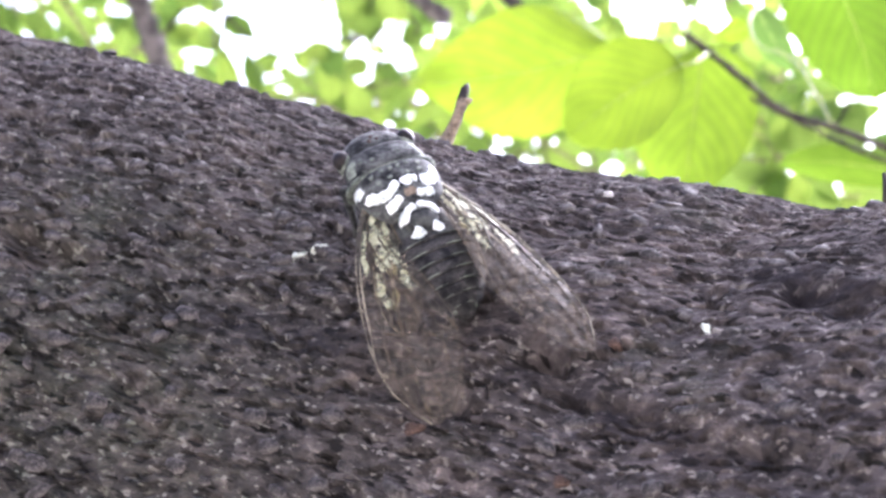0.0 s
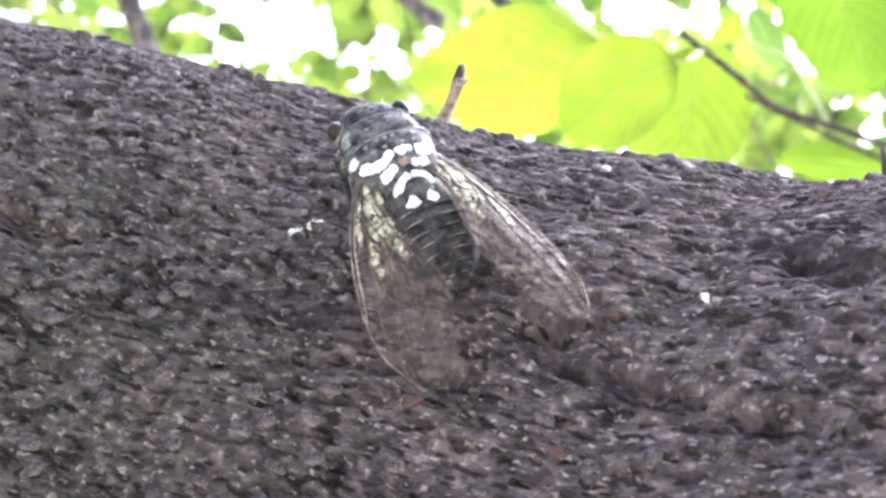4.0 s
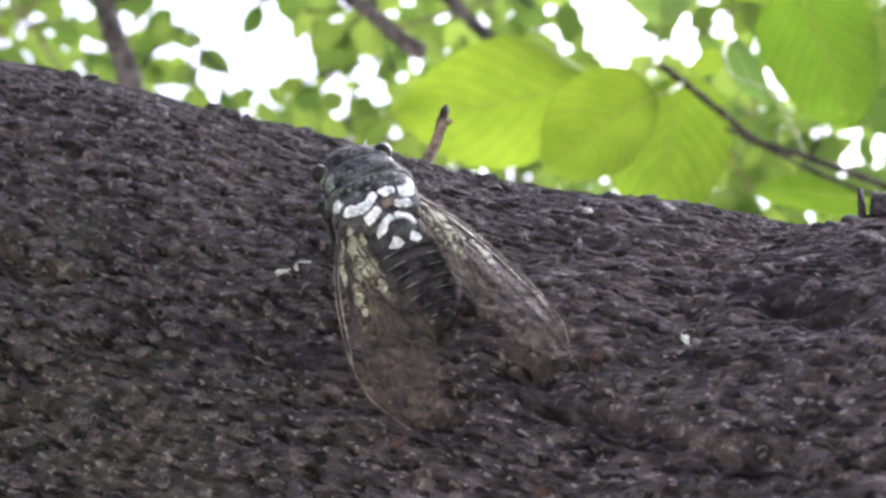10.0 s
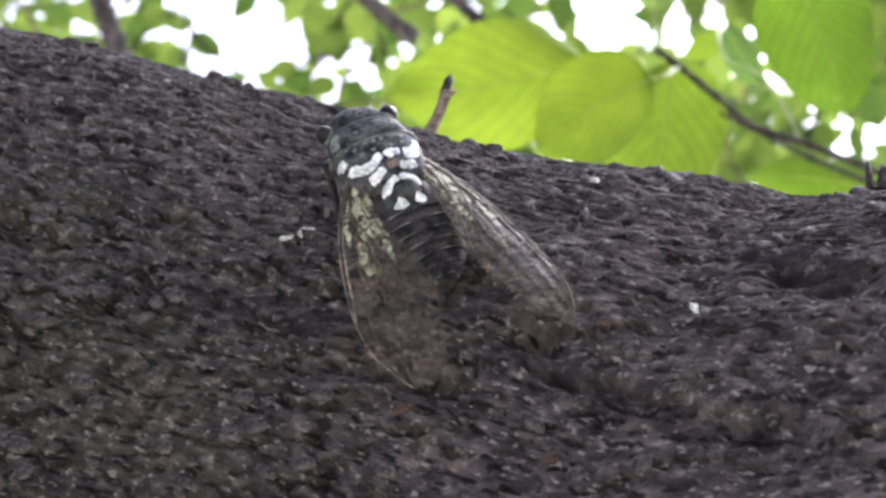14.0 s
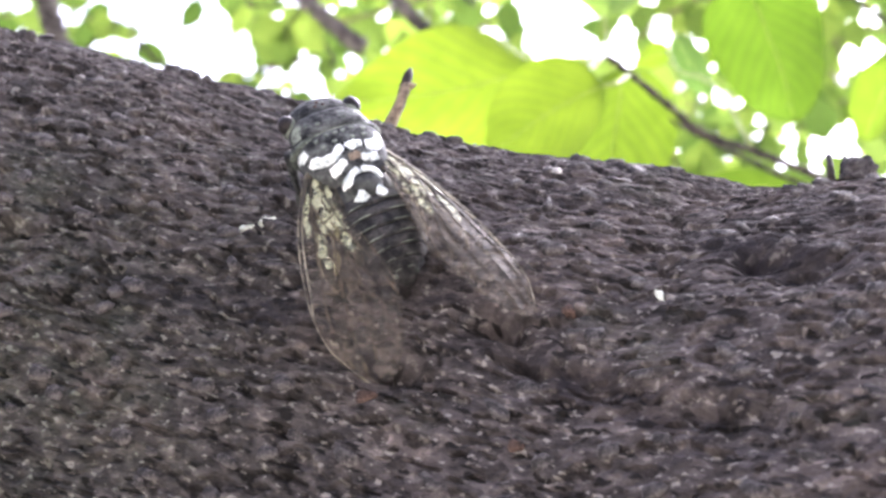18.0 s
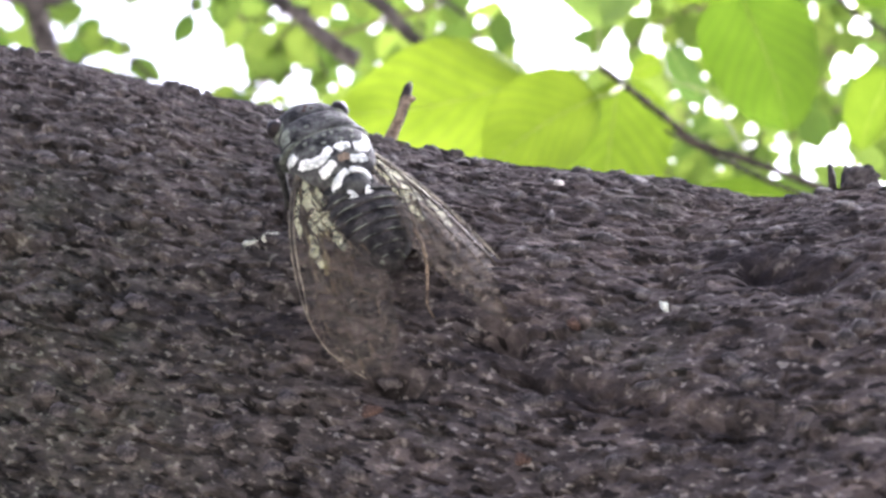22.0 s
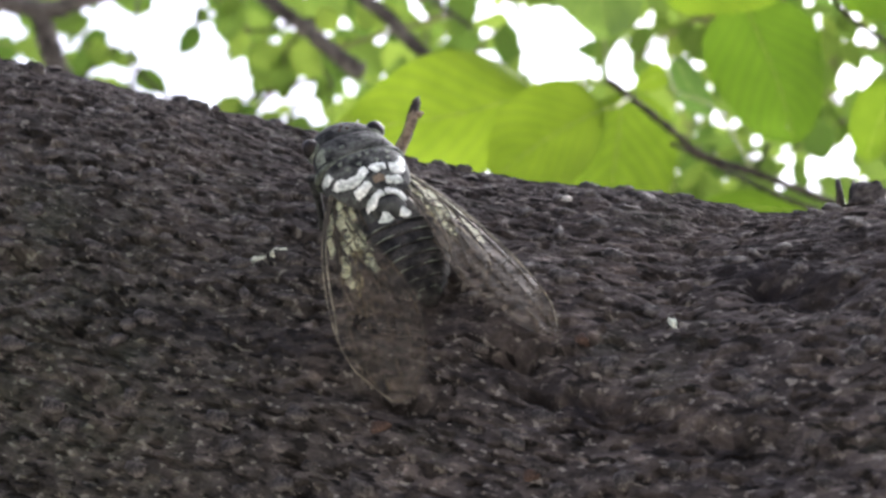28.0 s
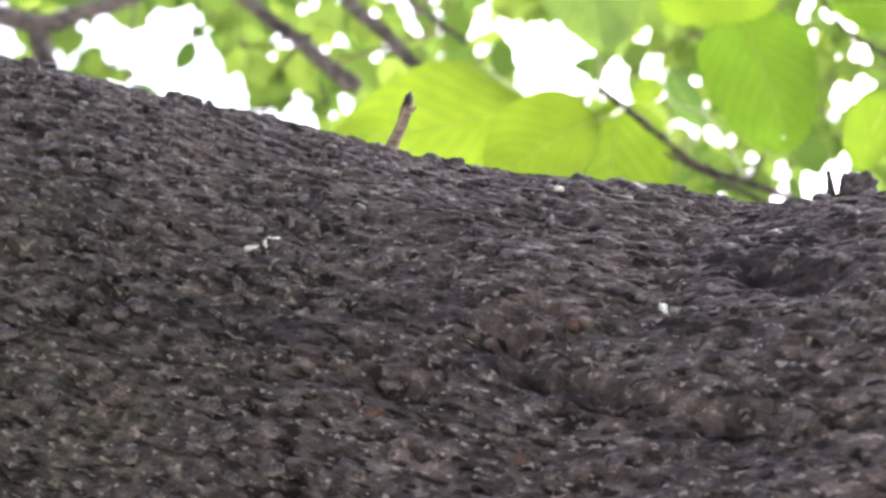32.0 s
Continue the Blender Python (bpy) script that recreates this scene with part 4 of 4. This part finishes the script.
for line, r0, r1, label in (
    (((-0.2426, 0.6076, 2.4122), (-0.2073, 0.6112, 2.4074), (-0.1823, 0.6142, 2.4036), (-0.1631, 0.6100, 2.4069), (-0.1366, 0.6036, 2.4121), (-0.1101, 0.5904, 2.4238)), 0.00589, 0.00383, "grey-brown forked branch in the canopy"),
    (((-0.1852, 0.6151, 2.4028), (-0.1808, 0.6277, 2.3905), (-0.1744, 0.6403, 2.3781), (-0.1632, 0.6677, 2.3513)), 0.00560, 0.00648, "grey-brown upright branch below a fork"),
    (((-0.0907, 0.6239, 2.4603), (-0.0722, 0.6381, 2.4460), (-0.0506, 0.6495, 2.4342), (-0.0321, 0.6607, 2.4226), (-0.0199, 0.6731, 2.4242)), 0.00340, 0.00495, "dark slanting branch among leaves"),
    (((-0.0399, 0.6480, 2.5047), (-0.0205, 0.6663, 2.4863), (-0.0043, 0.6758, 2.4765), (0.0061, 0.6840, 2.4682), (0.0313, 0.7004, 2.4516)), 0.00421, 0.00389, "dark slanting branch among leaves"),
    (((-0.0009, 0.6864, 2.5356), (0.0261, 0.7006, 2.5210), (0.0464, 0.7105, 2.5107)), 0.00152, 0.00152, "thin dark branch among leaves"),
    (((-0.1258, 0.5693, 2.3752), (-0.1308, 0.5936, 2.3520), (-0.1328, 0.6148, 2.3317)), 0.00070, 0.00070, "thin hanging twig with no leaves"),
):
    br = tagged(new("tree_branch"), label, "branch")
    count = 8 * len(line)
    HOLDS.extend(tuple(q) for q in spline(line, 4 * count))
    part("bough", tube_mesh("bough", spline(line, count), np.linspace(r0, r1, count) * (1 + 0.08 * np.sin(np.arange(count) * 1.7)), 12, 0.10, 3), BRANCH, br)

rng = np.random.RandomState(5)
far_meshes = [leaf_mesh("leaf", 1.0, rng.uniform(0.52, 0.68), 6, 2, 0, rng.uniform(-0.1, 0.2), rng.uniform(0.0, 0.35), rng.uniform(0, 0.15), k) for k in range(8)]
EYE_HOME = Vector((0, 0, 1.6))
SIDE, OVER, AHEAD = Vector((1, 0, 0)), Vector((0, -0.7071, 0.7071)), Vector((0, 0.7071, 0.7071))


def aloft(a, b, far):
    """A place in the canopy: a to the side, b upwards, both as slopes, at a distance."""
    return EYE_HOME + far * (AHEAD + a * SIDE + b * OVER)


OPENINGS = ((-0.1147, 0.1123, 0.0309, 0.0339), (-0.0883, 0.0976, 0.0177, 0.0177), (0.0842, 0.1155, 0.0212, 0.0230), (-0.1469, 0.1299, 0.0147, 0.0118), (-0.0633, 0.0755, 0.0082, 0.0094), (-0.0442, 0.0770, 0.0071, 0.0106), (0.1212, 0.0978, 0.0088, 0.0088), (0.1613, 0.0845, 0.0077, 0.0077), (0.2043, 0.0504, 0.0077, 0.0177), (0.2266, 0.0489, 0.0088, 0.0088), (0.2433, 0.0979, 0.0106, 0.0106), (0.2371, 0.0622, 0.0077, 0.0077), (-0.1995, 0.1298, 0.0118, 0.0088), (-0.1527, 0.1005, 0.0118, 0.0059),)
GAPS = ((-0.034, 0.124), (-0.014, 0.115), (-0.022, 0.098), (0.028, 0.133), (0.177, 0.068), (0.214, 0.124), (0.235, 0.118), (0.199, 0.032), (-0.044, 0.091), (-0.067, 0.078), (-0.017, 0.062), (-0.167, 0.116), (-0.192, 0.105), (-0.059, 0.119), (0.030, 0.048), (0.000, 0.124), (0.054, 0.136))
OPENINGS = OPENINGS + tuple((a, b, 0.0049, 0.0049) for a, b in GAPS)


def is_open(a, b):
    return any(((a - x) / p) ** 2 + ((b - y) / q) ** 2 < 1 for x, y, p, q in OPENINGS)


def slopes(q):
    rel = Vector(q) - EYE_HOME
    return rel.dot(SIDE) / rel.dot(AHEAD), rel.dot(OVER) / rel.dot(AHEAD)


def spray(a, b, far, count, size, seed):
    """One leafy spray: a thin twig with leaves on alternate sides."""
    rng = np.random.RandomState(seed)
    turn = rng.uniform(0, 2 * math.pi)
    way = math.cos(turn) * SIDE + math.sin(turn) * OVER * 0.7 + rng.normal(0, 0.35) * AHEAD
    way.normalize()
    foot = aloft(a, b, far)
    reach = count * size * 0.42
    line = spline([foot - way * reach * 0.5, foot + Vector((rng.normal(0, 0.01), 0, 0.012)), foot + way * reach * 0.5 + Vector((0, 0, -0.03))], 9)
    placed = []
    for k in range(count):
        f = (k + 0.5) / count * 8
        i = min(int(f), 7)
        q = line[i].lerp(line[i + 1], f - i)
        rel = q - EYE_HOME
        d = rel.dot(AHEAD)
        sidew = way.cross(AHEAD).normalized() * (1 if k % 2 else -1)
        aim = (way * 0.55 + sidew * rng.uniform(0.6, 1.1) + Vector((0, 0, rng.uniform(-0.55, 0.1))) + AHEAD * rng.normal(0, 0.25)).normalized()
        mid = rel + aim * size * 0.6
        d = mid.dot(AHEAD)
        if is_open(mid.dot(SIDE) / d, mid.dot(OVER) / d):
            continue
        placed.append((q, aim))
    if len(placed) < 2:
        return
    thing = tagged(new("leafy_branch"), "thin twig with small light green leaves", "branch", "leafy branches of the canopy")
    if not any(is_open((q - EYE_HOME).dot(SIDE) / (q - EYE_HOME).dot(AHEAD), (q - EYE_HOME).dot(OVER) / (q - EYE_HOME).dot(AHEAD)) for q in line):
        part("twig", tube_mesh("twig", line, np.linspace(0.0016, 0.0007, 9), 6, 0.1, seed), TWIG, thing)
    start = line[0]
    if is_open(*slopes(start)):
        start = placed[0][0]
    known = np.array(HOLDS)
    for i in np.argsort(np.sum((known - np.array(start)) ** 2, axis=1))[:600]:
        end = Vector(known[i])
        if not any(is_open(*slopes(start.lerp(end, f))) for f in np.linspace(0.05, 0.95, 10)):
            break
    bend = start.lerp(end, 0.5) + Vector((0, 0, 0.06)) * (end - start).length
    part("stalk", tube_mesh("stalk", spline([start, bend, end], 7), np.linspace(0.0009, 0.0014, 7), 5, 0.1, seed), TWIG, thing)
    HOLDS.extend(tuple(q) for q in line if not is_open(*slopes(q)))
    for q, aim in placed:
        out = Vector((rng.normal(0, 0.4), 0.2 + rng.normal(0, 0.4), 1.0))
        ob = part("leaf", far_meshes[rng.randint(8)], LEAF_FAR, thing)
        k = size * rng.uniform(0.75, 1.25)
        ob.matrix_local = leaf_pose(q + aim * 0.15 * size, q + aim * 2, out) @ Matrix.Diagonal((k, k, k, 1))


def open_spray(far, twigs, leaves, seed):
    """A spray of leaves seen singly against the sky: its twigs, and each leaf from foot to tip with its width, all as slopes."""
    rng = np.random.RandomState(seed)
    thing = tagged(new("leafy_branch"), "thin dark twig with single light green leaves", "branch", "leafy branches of the canopy")
    for run in twigs:
        line = spline([aloft(a, b, far) for a, b in run], 9)
        part("twig", tube_mesh("twig", line, np.linspace(0.0016, 0.0010, 9), 6, 0.12, seed), DARK_TWIG, thing)
    for foot, tip, broad in leaves:
        q, p = aloft(*foot, far), aloft(*tip, far + rng.uniform(-0.01, 0.01))
        size = (p - q).length
        mesh = leaf_mesh("leaf", size, broad * far, 14, 5, 0.0, rng.uniform(-0.05, 0.15), rng.uniform(0.0, 0.12), rng.uniform(0, 0.1), seed + len(thing.children))
        ob = part("leaf", mesh, LEAF_FAR, thing)
        ob.matrix_local = leaf_pose(q, p, AHEAD + Vector((rng.normal(0, 0.25), 0, rng.normal(0, 0.25))))


open_spray(1.25, (((-0.1375, 0.0650), (-0.1375, 0.0806), (-0.1352, 0.0967), (-0.1334, 0.1100)), ((-0.1343, 0.1041), (-0.1249, 0.0938), (-0.1088, 0.0827)), ((-0.1690, 0.0900), (-0.1557, 0.1055), (-0.1454, 0.1138))), (
    ((-0.1454, 0.1120), (-0.1615, 0.1128), 0.0135), ((-0.1557, 0.1049), (-0.1697, 0.1078), 0.0118), ((-0.1334, 0.1100), (-0.1469, 0.1061), 0.0088), ((-0.1343, 0.1032), (-0.1191, 0.0903), 0.0130),
    ((-0.1363, 0.0938), (-0.1483, 0.0849), 0.0130), ((-0.1586, 0.0996), (-0.1498, 0.0885), 0.0130), ((-0.1615, 0.0967), (-0.1703, 0.1025), 0.0088)), 900)
open_spray(1.30, (((-0.1030, 0.1263), (-0.1012, 0.1381), (-0.1001, 0.1498), (-0.0985, 0.1700)),), (((-0.1030, 0.1263), (-0.1123, 0.1103), 0.0118), ((-0.1024, 0.1274), (-0.0965, 0.1351), 0.0088)), 920)
open_spray(1.20, (((-0.0420, 0.1290), (-0.0560, 0.1140), (-0.0589, 0.1028)), ((-0.0413, 0.0970), (-0.0677, 0.0910), (-0.0800, 0.0857)), ((-0.0324, 0.0940), (-0.0516, 0.0822), (-0.0574, 0.0719)), ((-0.0420, 0.1290), (-0.0677, 0.1234), (-0.0789, 0.1228)), ((-0.0420, 0.1290), (-0.0400, 0.1080), (-0.0324, 0.0940))), (
    ((-0.0589, 0.1131), (-0.0765, 0.1057), 0.0177), ((-0.0575, 0.1117), (-0.0589, 0.0866), 0.0153), ((-0.0560, 0.1131), (-0.0369, 0.0999), 0.0177), ((-0.0795, 0.0866), (-0.0956, 0.0806), 0.0118),
    ((-0.0809, 0.0851), (-0.0765, 0.0704), 0.0147), ((-0.0795, 0.1234), (-0.0898, 0.1293), 0.0177), ((-0.0766, 0.1234), (-0.0648, 0.1293), 0.0177), ((-0.0413, 0.0970), (-0.0324, 0.0837), 0.0118),
    ((-0.0530, 0.0778), (-0.0413, 0.0675), 0.0130), ((-0.0589, 0.0792), (-0.0721, 0.0719), 0.0130), ((-0.0236, 0.1059), (-0.0324, 0.0970), 0.0106), ((-0.0295, 0.1324), (-0.0413, 0.1235), 0.0147)), 940)

rng = np.random.RandomState(77)
seed = 100
for row in range(12):
    for col in range(26):
        a = -0.34 + 0.68 * (col + rng.uniform(0, 1)) / 26
        b = -0.03 + 0.28 * (row + rng.uniform(0, 1)) / 12
        far = rng.uniform(1.15, 2.3)
        spray(a, b, far, rng.randint(9, 17), rng.uniform(0.019, 0.030) * far ** 0.5, seed)
        seed += 1


# ---- what moves: the cicada, its wings and its abdomen ----
def perch(u, deg, h, heading):
    """The cicada on the bark, its head raised off it by its front legs."""
    return limb_pose(u, deg, h, heading) @ pose(-0.0007, 0, 0.0018, 17, 4, 5.5)


def motions():
    walk(cicada, [
        (0, perch(0.00410, 35.52, 0.0004, 50.8)),
        (0.5, perch(0.00389, 35.54, 0.0004, 51.2)),
        (1, perch(0.00367, 35.67, 0.0004, 50.9)),
        (1.5, perch(0.00380, 35.61, 0.0004, 50.6)),
        (2, perch(0.00374, 35.63, 0.0004, 50.8)),
        (2.5, perch(0.00366, 35.63, 0.0004, 50.9)),
        (3, perch(0.00354, 35.81, 0.0004, 50.2)),
        (3.5, perch(0.00363, 35.89, 0.0004, 50.2)),
        (5.5, perch(0.00373, 35.64, 0.0004, 50.8)),
        (6, perch(0.00360, 35.73, 0.0004, 50.7)),
        (6.5, perch(0.00356, 35.71, 0.0004, 50.7)),
        (7, perch(0.00325, 35.99, 0.0004, 50.8)),
        (7.5, perch(0.00325, 36.03, 0.0004, 51.0)),
        (8, perch(0.00274, 36.41, 0.0004, 50.4)),
        (8.5, perch(0.00237, 36.42, 0.0004, 50.4)),
        (9, perch(0.00254, 36.30, 0.0004, 50.7)),
        (9.5, perch(0.00304, 36.03, 0.0004, 50.6)),
        (10, perch(0.00319, 35.97, 0.0004, 50.7)),
        (10.5, perch(0.00319, 35.96, 0.0004, 50.9)),
        (11, perch(0.00316, 36.08, 0.0004, 50.8)),
        (11.5, perch(0.00302, 36.30, 0.0004, 50.7)),
        (12, perch(0.00289, 36.36, 0.0004, 50.3)),
        (12.5, perch(0.00295, 36.42, 0.0004, 50.7)),
        (13, perch(0.00278, 36.43, 0.0004, 50.6)),
        (13.5, perch(0.00249, 36.79, 0.0004, 50.7)),
        (15.5, perch(0.00315, 35.92, 0.0004, 50.4)),
        (16, perch(0.00301, 35.97, 0.0004, 49.4)),
        (16.5, perch(0.00296, 36.02, 0.0004, 49.8)),
        (17, perch(0.00291, 36.00, 0.0004, 49.5)),
        (17.5, perch(0.00292, 36.05, 0.0004, 49.5)),
        (18, perch(0.00284, 36.00, 0.0004, 49.2)),
        (18.5, perch(0.00311, 35.79, 0.0004, 49.6)),
        (19, perch(0.00338, 35.57, 0.0004, 49.9)),
        (19.5, perch(0.00354, 35.43, 0.0004, 48.9)),
        (20, perch(0.00091, 37.95, 0.0004, 50.9)),
        (20.5, perch(-0.00115, 39.09, 0.0004, 50.9)),
        (21, perch(-0.00028, 37.97, 0.0004, 50.1)),
        (21.5, perch(-0.00012, 37.61, 0.0004, 49.8)),
        (22, perch(-0.00002, 37.62, 0.0004, 49.7)),
        (22.5, perch(-0.00022, 37.91, 0.0004, 49.1)),
        (23, perch(-0.00031, 37.81, 0.0004, 48.9)),
        (23.5, perch(0.00049, 37.47, 0.0004, 49.0)),
        (24, perch(0.00139, 36.82, 0.0004, 49.9)),
        (24.5, perch(0.00205, 36.30, 0.0004, 49.8)),
        (26.5, perch(0.00496, 35.98, 0.0004, 49.0)),
        (27, perch(0.00474, 36.50, 0.0004, 48.8)),
        (27.5, perch(0.00415, 37.01, 0.0004, 48.6)),
        (28, perch(0.00345, 37.51, 0.0004, 48.5)),
        (28.5, perch(0.00333, 37.49, 0.0004, 48.5)),
        (29, perch(0.00358, 37.16, 0.0004, 48.9)),
        (29.5, perch(0.00356, 37.27, 0.0004, 48.6)),
        (30, perch(0.00349, 37.37, 0.0004, 47.9)),
        (30.5, perch(0.00367, 37.92, 0.0004, 49.6)),
        (31, perch(0.00417, 38.02, 0.0004, 49.5)),
        (31.5, perch(0.00441, 37.89, 0.0004, 49.7)),
        (31.7, perch(0.00441, 37.89, 0.0004, 49.7)),
        (31.8, perch(0.00441, 37.89, 0.0004, 49.7)),
        (31.9, Matrix.Translation((-0.0031, 0.1228, 1.7452)) @ limb_pose(0.0, 60.0).to_3x3().to_4x4()),
        (32.0, Matrix.Translation((-0.0143, 0.1392, 1.8823)) @ limb_pose(0.0, 60.0).to_3x3().to_4x4()),
    ])
    rest_left, rest_right = (0, 6, 19), (-3, 23, 13)
    for side, rows in (
        (-1, ((0.0, *rest_left), (10.0, *rest_left), (19.4, *rest_left), (19.7, *rest_left), (20.2, -4, 8, 21.5), (21.0, -3, 8, 21), (22.0, 1, 7, 18), (23.5, 3, 6, 17), (24.5, 1, 6, 18), (28.0, *rest_left), (31.7, *rest_left), (31.8, *rest_left), (31.9, -25, -20, 50), (32.0, -20, 10, 60))),
        (1, ((0.0, *rest_right), (10.0, *rest_right), (19.4, *rest_right), (19.7, *rest_right), (20.1, -7, 23, 14), (20.6, -7, 23, 14), (21.2, -2, 22, 15), (22.5, 2.5, 20, 17), (24.5, 2, 22, 16), (28.0, *rest_right), (30.0, *rest_right), (30.6, -1, 23, 15), (31.7, -1, 23, 15), (31.8, -1, 23, 15), (31.9, -25, -20, 50), (32.0, -20, 10, 60))),
    ):
        walk(fore[side], [(t, pose(side * 5.0 * MM, 7.2 * MM, 6.4 * MM, lift, side * roof, side * spread)) for t, lift, roof, spread in rows])
        walk(hind[side], [(t, pose(side * 4.6 * MM, 4.6 * MM, 5.4 * MM, 0.8 * lift + 2, 0.8 * side * roof, side * (0.7 * spread + 9))) for t, lift, roof, spread in rows])
    walk(long_leg, [(t, pose(x * MM, y * MM, z * MM)) for t, x, y, z in ((0.0, -3, 8, -2.4), (10.0, -3, 8, -2.4), (19.4, -3, 8, -2.4), (19.6, -3, 8, -2.4), (20.0, 0, 0, 0), (23.0, 0, 0, 0), (23.8, -2.5, 7, -2), (24.5, -3, 8, -2.4), (28.0, -3, 8, -2.4), (32.0, -3, 8, -2.4))])
    walk(abdomen, [(t, pose(0, y * MM, 0, lift, 0, 0)) for t, y, lift in ((0.0, 0, 0), (7.2, 0, 0), (7.5, 0.5, -8), (7.9, 0, 0), (14.0, 0, 0), (19.3, 0, 0), (19.5, 0, 0), (19.8, 0.8, -13), (21.0, 0.6, -12), (22.0, 0.4, -7), (24.0, 0.2, -4), (26.5, 0, -1), (32.0, 0, -1))])


motions()
